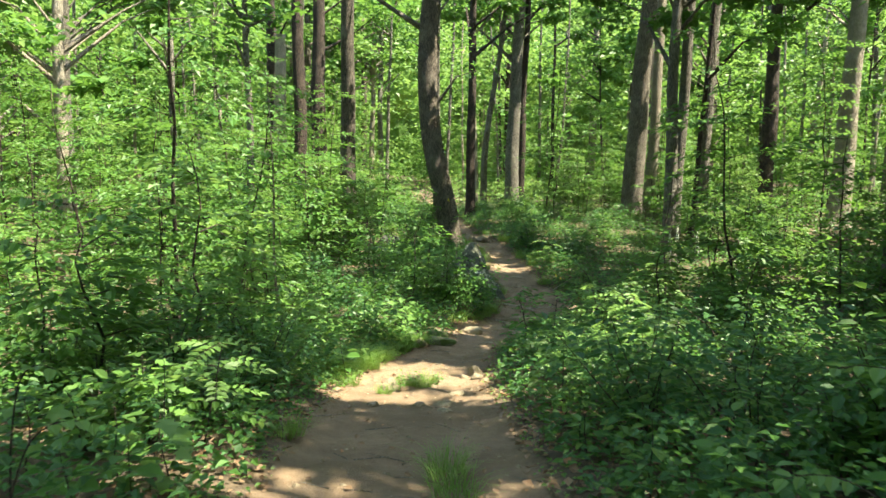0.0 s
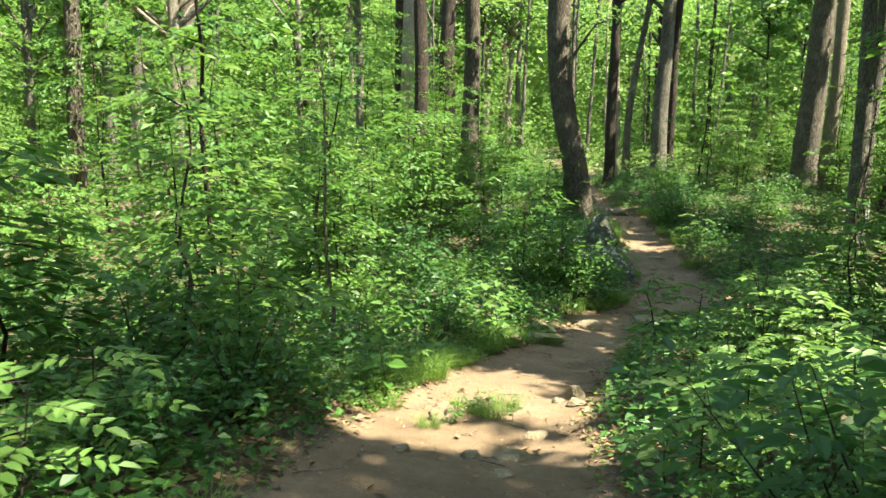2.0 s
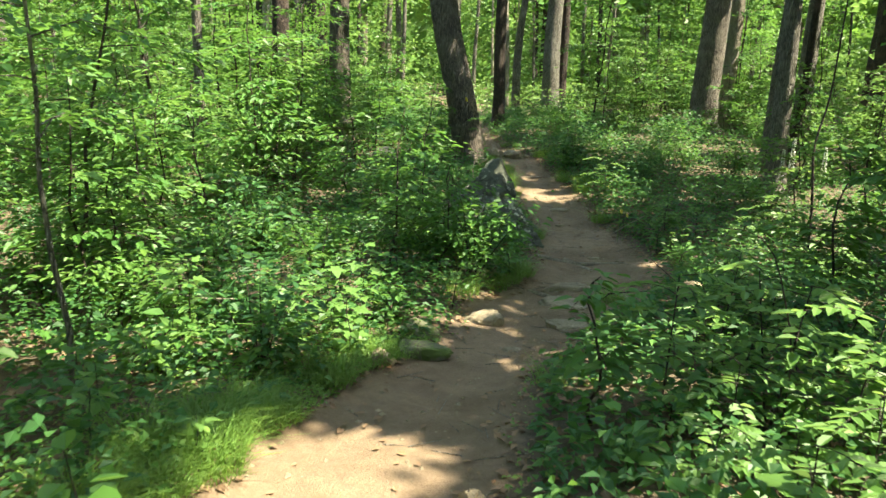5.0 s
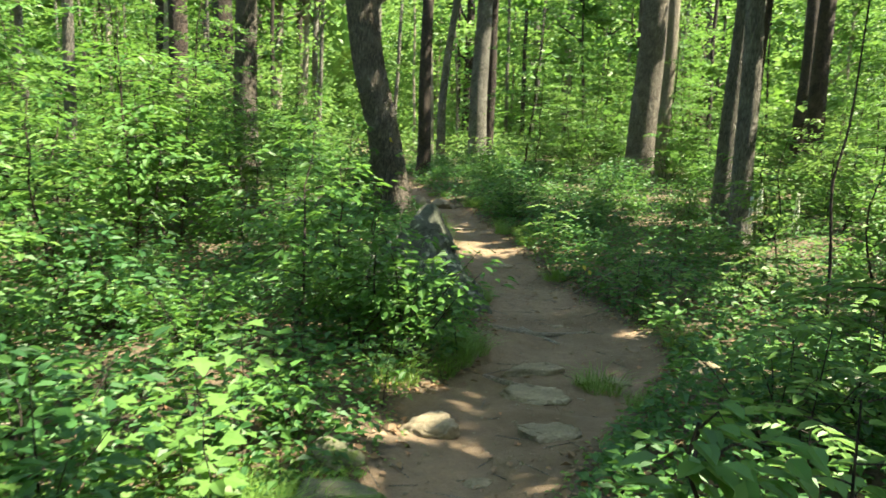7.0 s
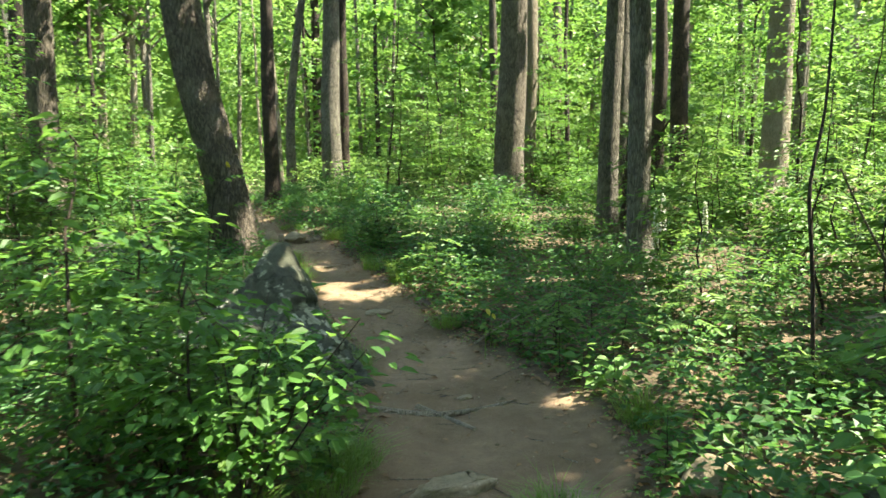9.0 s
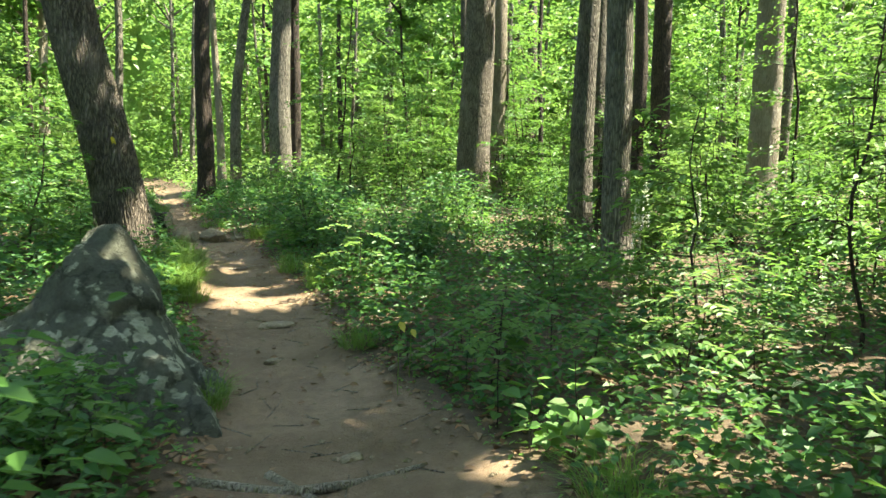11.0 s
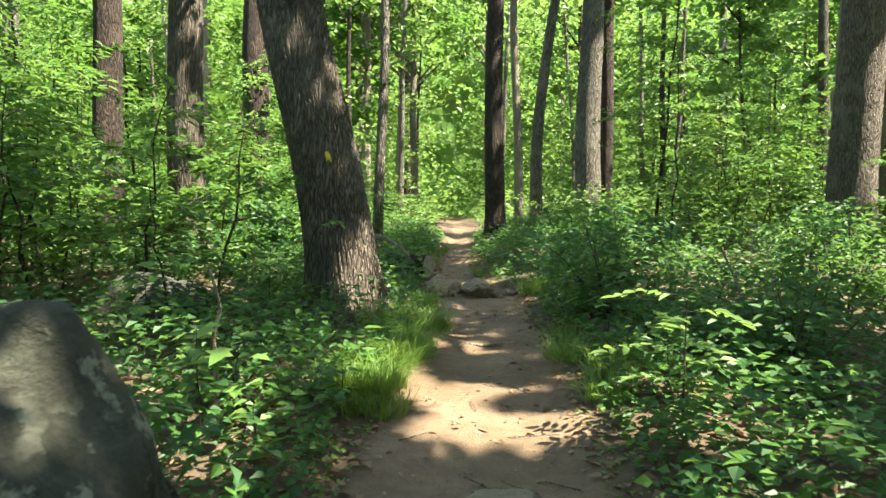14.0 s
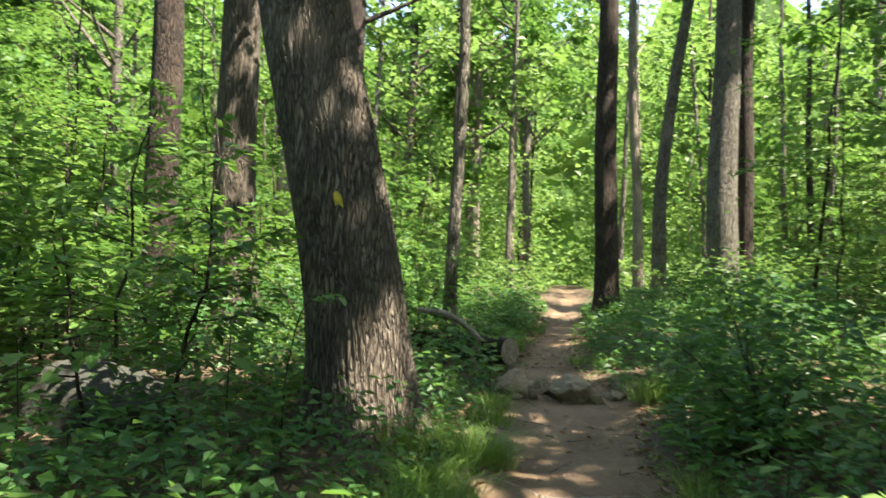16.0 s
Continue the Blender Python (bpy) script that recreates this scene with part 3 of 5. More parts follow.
def shrub_meshes(seed, height, spread, nleaf, size):
    """Several arching stems from one root, leaves along their upper parts."""
    r = np.random.default_rng(seed)
    wood, P, A, U, S = [], [], [], [], []
    stems = r.integers(6, 10)
    for k in range(stems):
        a = 2 * math.pi * (k + r.random()) / stems
        reach, top = spread * r.uniform(0.25, 1.0), height * r.uniform(0.55, 1.0)
        s = np.linspace(0, 1, 7)
        line = np.column_stack([math.cos(a) * reach * s ** 1.4, math.sin(a) * reach * s ** 1.4, top * (1.25 * s - 0.25 * s * s) - 0.05]) + np.cumsum(r.normal(0, 0.018, (7, 3)), 0)
        wood.append(tube(line[[0, 2, 4, 6]], np.array([0.008, 0.006, 0.004, 0.002]), 4))
        m = nleaf // stems
        t = r.uniform(0.22, 1.03, m)
        base = np.column_stack([np.interp(t, s, line[:, i]) for i in range(3)])
        ang = r.uniform(0, 2 * math.pi, m)
        off = (0.03 + 0.20 * height * r.random(m) ** 0.7)
        d = np.column_stack([np.cos(ang), np.sin(ang), r.normal(0.05, 0.25, m)])
        P.append(base + d * off[:, None] * (1, 1, 0.5)), A.append(d + (0, 0, -0.15)), U.append(flat_up(m, 0.4, r)), S.append(size * r.uniform(0.5, 1.25, m))
    return join(wood), leaves(np.concatenate(P), np.concatenate(A), np.concatenate(U), np.concatenate(S), 0.52, True)


def plant(name, label, meshes, mat, at=(0, 0, 0), turn=0.0, group="", category="shrub", wood=None):
    ob = thing(name, label, category, group, at=at, turn=turn)
    if len(meshes) > 2:
        part("stem", mesh("stem", *meshes[2], wood or BARK_DARK, True), ob)
    tagged(part("branchwork", mesh("branchwork", *meshes[0], wood or BARK_DARK, True), ob), kind="stuff")
    tagged(part("foliage", mesh("foliage", *meshes[1], mat), ob), kind="stuff")
    return ob


# stretches with low plants only: x from, to, y from, to, share left out
OPEN = ((5.0, 8.8, 25.0, 32.0, 0.7), (-4.3, -2.5, 9.9, 10.9, 0.8), (3.4, 4.3, 17.8, 18.4, 1.0), (3.6, 8.5, 14.3, 18.6, 0.8), (-2.4, 0.9, 19.8, 23.8, 0.9), (2.2, 5.0, 20.3, 23.8, 0.8), (-1.6, 0.2, 8.5, 12.8, 0.85), (-0.7, 1.1, 22.2, 24.4, 1.0), (1.0, 3.0, 7.2, 11.0, 0.85), (-2.8, -0.4, 22.8, 24.2, 0.6), (-3.4, -0.8, 33, 42, 0.95), (-5.4, -2.4, 42, 52, 0.95))
TRAIL_GLADES = ((-0.85, 7.8), (-0.65, 9.75), (-0.2, 10.2), (0.1, 9.0), (0.5, 7.7), (1.5, 21.9), (2.05, 21.3), (1.45, 23.3), (1.4, 27.2), (1.7, 7.9), (2.1, 9.3), (2.3, 10.6), (3.1, 36.4), (2.5, 36.2), (7.6, 32.0))


def shades_trail(x, y, high, wide):
    return any((gx + SUN.x / SUN.z * h - x) ** 2 + (gy + SUN.y / SUN.z * h - y) ** 2 < wide ** 2 for gx, gy in TRAIL_GLADES for h in np.linspace(0.3, high, 7))


def scatter(protos, n, area, gap, scale, r, dens=None, clear=0.9, high=0.9, wide=0.4):
    """Copies of the first plants over an area, off the trail; the first plants move to the first places."""
    k = tries = 0
    while k < n and tries < n * 60:
        tries += 1
        x, y = r.uniform(*area[0]), r.uniform(*area[1])
        d = float(off_trail(x, y))
        if d < gap or (dens is not None and r.random() > dens(x, y, d)):
            continue
        if off_walk(x, y) < clear or shades_trail(x, y, high, wide) or any(a < x < c and e < y < f and r.random() < k for a, c, e, f, k in OPEN):
            continue
        if any((x - a) ** 2 + (y - b) ** 2 < (c + 0.12) ** 2 for a, b, c in TREES) or (abs(x - 0.45) < 1.0 and abs(y - 18.5) < 1.3):
            continue
        m = pose(x, y, gz(x, y) - 0.02, r.normal(0, 4), r.normal(0, 4), r.uniform(0, 360)) @ Matrix.Scale(r.uniform(*scale), 4)
        src = protos[k % len(protos)]
        if k < len(protos):
            src.matrix_basis = m
        else:
            c = copy_thing(src, m)
            c.matrix_basis = m
        k += 1


rs = np.random.default_rng(5)
SAP = "young understorey sapling with level sprays of green leaves"


def saplings(seed, sizes, n, gap, fine, area, dens):
    protos = [plant("sapling", SAP, sapling_meshes(seed + k, h, w, m, 0.12, fine=fine), mat, group="saplings of the understorey", category="sapling") for k, (h, w, m, mat) in enumerate(sizes)]
    scatter(protos, n, area, gap, (0.8, 1.25), rs, dens, 1.5, sizes[-1][0], sizes[-1][1] * 0.8)


saplings(40, [(1.5, 0.95, 520, LEAF), (2.3, 1.2, 850, LEAF_LIGHT), (1.9, 1.0, 700, LEAF), (2.8, 1.3, 950, LEAF)], 150, 1.05, True, ((-9, 12), (5, 38)), lambda x, y, d: 0.2 if 3.4 < x < 8.2 and 19.5 < y < 32 else 0.5 + 0.12 * d)
saplings(50, [(3.4, 1.5, 1300, LEAF_LIGHT), (4.6, 1.8, 1700, LEAF), (6.2, 2.2, 2200, LEAF)], 125, 3.4, False, ((-18, 21), (6, 50)), lambda x, y, d: 0.12 if 2 < x < 15 and 14 < y < 32 else (0.4 if -3 < x - (1 - 0.06 * (y - 25)) < 3.5 else 1.0))
SHR = "leafy green woodland shrub beside the trail"
shrubs = [plant("shrub", SHR, shrub_meshes(60 + k, h, w, n, s), m, group="shrubs along the trail")
          for k, (h, w, n, s, m) in enumerate([(0.75, 0.55, 330, 0.085, LEAF), (1.0, 0.7, 480, 0.095, LEAF_DEEP), (1.25, 0.85, 620, 0.09, LEAF), (0.6, 0.5, 280, 0.11, LEAF_LIGHT), (0.9, 0.8, 450, 0.075, LEAF_DEEP)])]
scatter(shrubs, 290, ((-9, 12), (1.5, 36)), 0.45, (0.7, 1.2), rs, lambda x, y, d: 1.0 if d < 5 else 0.5)


# ---- low cover, grass and litter ----
# bare litter among the plants: x, y, half-lengths, share of plants left
BARE = ((-1.6, 23.7, 1.1, 0.75, 0.35), (-3.4, 10.4, 1.0, 0.6, 0.25), (3.85, 18.1, 0.45, 0.3, 0.1), (6.0, 17.1, 0.4, 0.3, 0.2), (-2.3, 10.9, 0.6, 0.4, 0.4))


def cover(name, label, n, area, gap, reach, height, size, mat, width=0.55, seed=1, fall=None):
    r = np.random.default_rng(seed)
    x, y = r.uniform(*area[0], n * 4), r.uniform(*area[1], n * 4)
    d = off_trail(x, y)
    patch = 0.5 + 0.5 * np.sin(x * 1.7 + 2 * np.sin(y * 0.9)) * np.sin(y * 1.5 + 1.7 * np.sin(x * 1.1))
    keep = (d > gap + 0.1 * patch) & (r.random(len(x)) < np.exp(-np.maximum(d - gap, 0) / reach) * (0.35 + 0.65 * patch))
    for bx, by, ba, bb, left in BARE if mat is not DRY else ():
        keep &= (((x - bx) / ba) ** 2 + ((y - by) / bb) ** 2 > 1) | (r.random(len(x)) < left)
    x, y, d = x[keep][:n], y[keep][:n], d[keep][:n]
    m = len(x)
    h = height * r.random(m) ** 1.2 * np.clip(0.25 + (d - gap) / 0.6, 0.2, 1)
    p = np.column_stack([x, y, ground_z(x, y) + 0.01 + h])
    a = r.uniform(0, 2 * math.pi, m)
    dirs = np.column_stack([np.cos(a), np.sin(a), r.normal(-0.05, 0.25, m)])
    return tagged(new(name, mesh(name, *leaves(p, dirs, flat_up(m, 0.38, r), size * r.uniform(0.5, 1.3, m), width, False), mat)), label, "undergrowth", kind="stuff")


cover("undergrowth", "dense low green undergrowth covering the forest floor", 105000, ((-9, 12), (2, 36)), 0.12, 5.0, 0.45, 0.085, LEAF_DEEP, seed=11)
cover("undergrowth", "scattered brighter seedlings and creepers on the forest floor", 45000, ((-9, 12), (2, 36)), 0.05, 4.0, 0.45, 0.075, LEAF, seed=12)


def far_woods(n, seed, mat, size, near=32, far=64, high=13.5, sector=(-1.1, 1.1)):
    """Leaves of the woods beyond, in level clumps from the floor up into the crowns."""
    r = np.random.default_rng(seed)
    m = n // 55
    a, d = np.where(r.random(m) < 0.85, r.uniform(*sector, m), r.uniform(-math.pi, math.pi, m)), near + (far - near) * r.random(m) ** 0.8
    c = np.column_stack([1 + d * np.sin(a), 18 + d * np.cos(a), 0.3 + high * r.random(m) ** 1.25])
    c = c[(off_trail(c[:, 0], c[:, 1]) > 1.6) & ((np.abs(c[:, 0] - 6.8 + 0.235 * c[:, 1]) > 1.1) | (c[:, 1] > 54) | (c[:, 2] > 9))]
    own = r.integers(0, len(c), n)
    p = c[own] + r.normal(0, 1, (n, 3)) * (2.7 * size, 2.7 * size, 0.85 * size)
    p[:, 2] = np.maximum(p[:, 2], 0.3)
    ang = r.uniform(0, 2 * math.pi, n)
    dirs = np.column_stack([np.cos(ang), np.sin(ang), r.normal(-0.2, 0.3, n)])
    return mesh("far_foliage", *leaves(p, dirs, flat_up(n, 0.5, r), size * r.uniform(0.6, 1.3, n), 0.62, False), mat)


tagged(new("far_woods", far_woods(75000, 31, LEAF, 0.34)), "dense green foliage of the woods further off", "woods", kind="stuff")
tagged(new("far_woods", far_woods(60000, 32, LEAF_LIGHT, 0.32)), "yellow-green foliage of the woods further off, sunlight put in its colour", "woods", kind="stuff")


def backdrop():
    """A backdrop added for the closed edge of the woods, far beyond: an uneven leafy wall all round."""
    r = np.random.default_rng(3)
    n, k = 400, 26
    a = np.linspace(0, 2 * math.pi, n, endpoint=False)
    h = np.linspace(0, 1, k)
    A, H = np.meshgrid(a, h)
    top = 39 + 3 * np.sin(9 * A + 1) + 2.5 * np.sin(23 * A) + 1.5 * np.sin(61 * A)
    rad = 108 + 4 * np.sin(37 * A + 9 * H) + 3 * np.sin(71 * A - 15 * H) + r.normal(0, 1.2, A.shape)
    v = np.stack([1 + rad * np.sin(A), 18 + rad * np.cos(A), -1 + H * top], -1).reshape(-1, 3)
    i, j = np.meshgrid(np.arange(k - 1), np.arange(n), indexing="ij")
    q = np.stack([i * n + j, i * n + (j + 1) % n, (i + 1) * n + (j + 1) % n, (i + 1) * n + j], -1).reshape(-1, 4)
    return tagged(new("backdrop", mesh("backdrop", v, q, FAR_LEAF)), "added backdrop wall coloured as far leaves and shaded gaps", "woods", kind="structure")


backdrop()
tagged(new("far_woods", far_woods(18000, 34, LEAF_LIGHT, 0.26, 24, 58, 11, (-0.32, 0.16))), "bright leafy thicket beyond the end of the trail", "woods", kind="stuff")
tagged(new("far_woods", far_woods(56000, 33, LEAF_LIGHT, 0.8, 58, 103, 31)), "bright foliage at the far edge of the woods, haze put in its colour", "woods", kind="stuff")
cover("undergrowth", "knee-high green plants deeper among the trees", 26000, ((9, 32), (6, 46)), 4.0, 60.0, 0.9, 0.19, LEAF, seed=17)
cover("undergrowth", "knee-high green plants deeper among the trees", 26000, ((-32, -7), (4, 46)), 4.0, 60.0, 0.9, 0.19, LEAF, seed=18)
cover("undergrowth", "bright bushes beyond the far bend of the trail", 16000, ((-9, 12), (34, 56)), 0.5, 60.0, 1.1, 0.17, LEAF_LIGHT, seed=19)
cover("herb_edge", "low soft bright green herbs along the trail edges", 30000, ((-3, 4.5), (3, 33)), -0.08, 0.30, 0.13, 0.040, LEAF_LIGHT, seed=15)
cover("herb_edge", "mossy bright green mat of small herbs at a trail bend", 15000, ((-2.4, 0.4), (8.2, 12.6)), -0.05, 0.55, 0.12, 0.038, GRASS, seed=16)
cover("leaf_litter", "brown dead leaves strewn on the forest floor", 26000, ((-7, 10), (2, 34)), -0.12, 2.2, 0.015, 0.075, DRY, 0.6, seed=14)


# ---- stones ----
def rock_mesh(name, sx, sy, sz, mat, seed, flat=0.0, peak=(0, 0), sub=4, cone=0.0, jag=0.0):
    bm = bmesh.new()
    bmesh.ops.create_icosphere(bm, subdivisions=sub, radius=1.0)
    o = Vector((seed * 3.1, seed * 1.7, seed * 0.9))
    rr = random.Random(seed)
    cuts = [(Vector((rr.gauss(0, 1), rr.gauss(0, 1), rr.gauss(0.3, 0.8))).normalized(), rr.uniform(0.42, 0.85) * (1 - 0.12 * jag)) for _ in range(14 if not jag else 22)]
    for v in bm.verts:
        c = v.co.copy()
        n = 1 + 0.22 * noise.noise(c * 1.1 + o) + 0.10 * noise.noise(c * 2.7 + o) + 0.035 * noise.noise(c * 7 + o)
        c = c * n
        for d, k in cuts:
            over = c.dot(d) - k
            if over > 0:
                c -= d * over * 0.85
        c += v.co * ((0.05 + 0.07 * jag) * noise.noise(v.co * 5 + o) + (0.03 + 0.05 * jag) * noise.noise(v.co * 13 + o))
        if flat and c.z > flat:
            c.z = flat + (c.z - flat) * 0.25
        up = max(0.0, c.z)
        k = 1 - cone * min(1.0, up)
        c.x, c.y = c.x * k, c.y * k
        v.co = (c.x * sx + peak[0] * up * up, c.y * sy + peak[1] * up * up, c.z * sz)
    me = bpy.data.meshes.new(name)
    bm.to_mesh(me)
    bm.free()
    for p in me.polygons:
        p.use_smooth = True
    me.materials.append(mat)
    return me


def rock(name, label, x, y, sx, sy, sz, mat, seed, sink=0.3, turn=0.0, flat=0.0, peak=(0, 0), sub=4, group="", cone=0.0, jag=0.0):
    ob = tagged(new(name, rock_mesh(name, sx, sy, sz, mat, seed, flat, peak, sub, cone, jag)), label, "rock", group)
    ob.matrix_basis = pose(x, y, gz(x, y) + sz * (1 - 2 * sink) * 0.5, 0, 0, turn)
    return ob


def boulder():
    """A peaked boulder: steep towards the trail, sloping away behind, split into cracked blocks."""
    n = 190
    u, w = np.meshgrid(np.linspace(-1.45, 1.45, n), np.linspace(-1.45, 1.30, n))
    du, dw = u - 0.40, w - 0.14
    ru, rw_ = np.where(du > 0, du * 2.15, -du * 1.45), np.where(dw > 0, dw * 2.0, -dw * 1.12)
    knob = 1.36 - np.sqrt(ru ** 2 + rw_ ** 2 + 0.075)
    skirt = np.minimum(np.minimum(0.42 + 0.42 * (u + 0.3), 0.40 + 0.5 * (w + 0.35)), np.minimum(0.80 - 1.15 * (u - 0.40) - 1.2 * np.maximum(w, 0), 0.9 - 2.0 * (w - 0.40)))
    z = np.log(np.exp(9 * knob) + np.exp(9 * skirt)) / 9
    o = Vector((4.2, 1.3, 0.7))
    pts = [Vector((a, b, c)) for a, b, c in zip(u.ravel(), w.ravel(), z.ravel())]
    bumpy = np.array([noise.fractal(p * 1.9 + o, 0.9, 2.1, 6) for p in pts]).reshape(n, n)
    ledge = np.array([noise.noise(Vector((p.x * 0.9 + p.z, p.y * 0.9, p.z * 3.2)) * 1.5 + o) for p in pts]).reshape(n, n)
    gap, lift = np.zeros(n * n), np.zeros(n * n)
    for k, p in enumerate(pts):
        q = Vector((p.x * 1.3 + 0.5 * p.z, p.y * 1.3, p.z * 1.5)) * 1.35 + o + noise.noise_vector(p * 2.2) * 0.30
        far, cells = noise.voronoi(q)
        gap[k] = far[1] - far[0]
        lift[k] = noise.noise(cells[0] * 3.7)
    gap, lift = gap.reshape(n, n), lift.reshape(n, n)
    edge = np.clip(1 - gap / 0.05, 0, 1)
    z = z + 0.08 * bumpy + 0.05 * np.round(ledge * 3) / 3 + 0.075 * lift * np.clip(gap / 0.04, 0, 1) - 0.06 * edge
    z -= 5 * (np.clip(-1.22 - w, 0, 1) + np.clip(-1.22 - u, 0, 1) + np.clip(u - 1.18, 0, 1) + np.clip(w - 1.0, 0, 1))
    z = np.maximum(z, -0.6)
    v = np.column_stack([(u + 0.04 * ledge + 0.02 * lift).ravel(), (w - 0.05 * ledge - 0.03 * lift).ravel(), z.ravel()])
    i, j = np.meshgrid(np.arange(n - 1), np.arange(n - 1), indexing="ij")
    q = np.stack([i * n + j, i * n + j + 1, (i + 1) * n + j + 1, (i + 1) * n + j], -1).reshape(-1, 4)
    ob = tagged(new("boulder", mesh("boulder", v, q, BOULDER, True)), "large peaked grey boulder with pale lichen patches beside the trail", "boulder")
    ob.matrix_basis = pose(0.36, 18.6, -0.10)


boulder()
FLAT = "flat weathered stone set in the trail soil"
for x, y, sx, sy, sz, turn, seed, flat in ((-0.57, 8.40, 0.20, 0.17, 0.22, 20, 5, 1.1), (-0.32, 8.72, 0.18, 0.13, 0.15, 50, 6, 0.9), (0.04, 7.55, 0.22, 0.17, 0.10, 30, 51, 0.5), (0.16, 8.05, 0.18, 0.14, 0.08, 75, 52, 0.5), (-0.22, 7.48, 0.11, 0.09, 0.08, 10, 53, 0.6), (1.46, 14.35, 0.50, 0.40, 0.17, -35, 7, 0.42), (1.38, 13.4, 0.42, 0.32, 0.15, 10, 8, 0.4),
                                           (1.60, 15.05, 0.44, 0.26, 0.13, 5, 9, 0.38), (0.54, 13.48, 0.32, 0.28, 0.25, 30, 10, 0.6), (2.28, 14.7, 0.26, 0.15, 0.08, -60, 12, 0.4), (2.04, 20.24, 0.30, 0.19, 0.06, 12, 13, 0.4), (1.92, 19.05, 0.16, 0.11, 0.05, 40, 18, 0.4), (0.05, 7.1, 0.12, 0.1, 0.05, 0, 15, 0.4),
                                           (2.2, 16.9, 0.16, 0.1, 0.05, 40, 16, 0.4), (0.8, 12.6, 0.13, 0.1, 0.05, 70, 17, 0.5)):
    rock("trail_stone", FLAT, x, y, sx, sy, sz, STONE, seed, 0.5, turn, flat * 0.7, sub=4, group="stones in the trail", jag=0.9)
for x, y, sx, sy, sz, seed in ((0.86, 26.0, 0.32, 0.24, 0.24, 21), (1.36, 26.25, 0.40, 0.30, 0.24, 22), (1.78, 26.3, 0.24, 0.16, 0.07, 23), (1.08, 26.0, 0.10, 0.09, 0.07, 24), (1.95, 26.5, 0.12, 0.1, 0.05, 29), (0.45, 9.12, 0.12, 0.10, 0.08, 25), (-0.35, 11.9, 0.17, 0.14, 0.15, 26), (1.5, 26.0, 0.1, 0.08, 0.05, 27), (1.12, 26.3, 0.2, 0.16, 0.15, 41), (0.95, 25.9, 0.13, 0.1, 0.06, 42), (1.62, 26.1, 0.16, 0.1, 0.09, 43), (0.46, 9.36, 0.14, 0.12, 0.13, 44), (0.28, 9.2, 0.08, 0.07, 0.05, 45), (0.55, 8.85, 0.08, 0.06, 0.05, 46), (-0.7, 7.5, 0.12, 0.09, 0.045, 47), (0.3, 9.3, 0.09, 0.07, 0.04, 48)):
    rock("stone", "rough brown-grey stone lying across the trail", x, y, sx, sy, sz, STONE, seed, 0.25, seed * 37, sub=4, group="loose stones", jag=1.0)
rock("mossy_rock", "low mossy rock at the edge of the trail", 0.0, 12.2, 0.28, 0.2, 0.14, MOSSY, 31, 0.3)
rock("mossy_rock", "low mossy rock half hidden by seedlings", -0.08, 12.75, 0.30, 0.2, 0.13, MOSSY, 32, 0.35)
rock("pale_rock", "round pale sunlit rock among the leaves beside the trail", 2.95, 14.35, 0.25, 0.2, 0.19, STONE, 33, 0.2)
rock("grey_slab", "broad grey rock slab lying among low plants", 3.95, 14.0, 0.62, 0.35, 0.16, BOULDER, 34, 0.3, 10, 0.5)
rock("brown_rock", "brown rock among the ferns", 6.6, 16.8, 0.42, 0.32, 0.30, STONE, 35, 0.25)
rock("dark_rock", "dark mossy rock near the leaning oak, shade put in its colour", -1.5, 23.6, 0.70, 0.45, 0.46, DARK_STONE, 36, 0.25)
stump = tagged(new("stump", trunk_mesh("stump", 0.17, 1.0, (0.05, 0), (0, 0), BARK_PALE, seed=9, sides=24, rings=20, top=0.8)[0]), "pale weathered stump standing among saplings", "stump")
stump.matrix_basis = pose(-6.0, 20.3, gz(-6.0, 20.3))


# ---- wood on the ground ----
def stick(name, label, pts, r0, r1, mat, sides=7, category="branch"):
    p = np.array(pts, float)
    t, k = np.linspace(0, 1, len(p)), np.linspace(0, 1, len(p) * 4)
    fine = np.column_stack([np.interp(k, t, p[:, i]) for i in range(3)])
    fine[1:-1] = (fine[:-2] + 2 * fine[1:-1] + fine[2:]) / 4
    return tagged(new(name, mesh(name, *tube(fine, np.linspace(r0, r1, len(fine)), sides), mat, True)), label, category)


ROOT = "weathered tree root crossing the trail"
for y0, pts, r in ((16.55, ((1.35, 16.6), (1.8, 16.5), (2.2, 16.55), (2.6, 16.7)), 0.035), (16.4, ((1.75, 16.75), (1.95, 16.45), (2.05, 16.1)), 0.04), (14.4, ((1.1, 14.9), (1.5, 14.6), (1.85, 14.2)), 0.03), (23.6, ((1.2, 23.7), (1.6, 23.5), (2.1, 23.6)), 0.025)):
    stick("root", ROOT, [(x, y, gz(x, y) - 0.008) for x, y in pts], r, r * 0.5, BARK_PALE, category="root")
stick("bare_stick", "thin bare dead stick standing upright among seedlings", [(0.38, 20.75, 0.0), (0.40, 20.73, 0.35), (0.37, 20.75, 0.6), (0.42, 20.75, 0.75), (0.35, 20.77, 0.96)], 0.016, 0.008, BARK_PALE, category="stick")
stick("broken_stem", "pale broken stem leaning over a sunlit shrub", [(4.05, 23.85, gz(4.05, 23.85)), (3.98, 23.8, 0.6), (3.82, 23.8, 0.95)], 0.016, 0.01, BARK_PALE, category="stick")
stick("fallen_branch", "crooked pale fallen branch leaning behind the oak", [(-0.20, 26.5, 1.0), (0.10, 26.5, 0.98), (0.34, 26.55, 0.83), (0.44, 26.6, 0.70), (0.34, 26.6, 0.56), (0.40, 26.62, 0.42), (0.48, 26.6, gz(0.48, 26.6) + 0.01)], 0.03, 0.03, BARK_PALE)
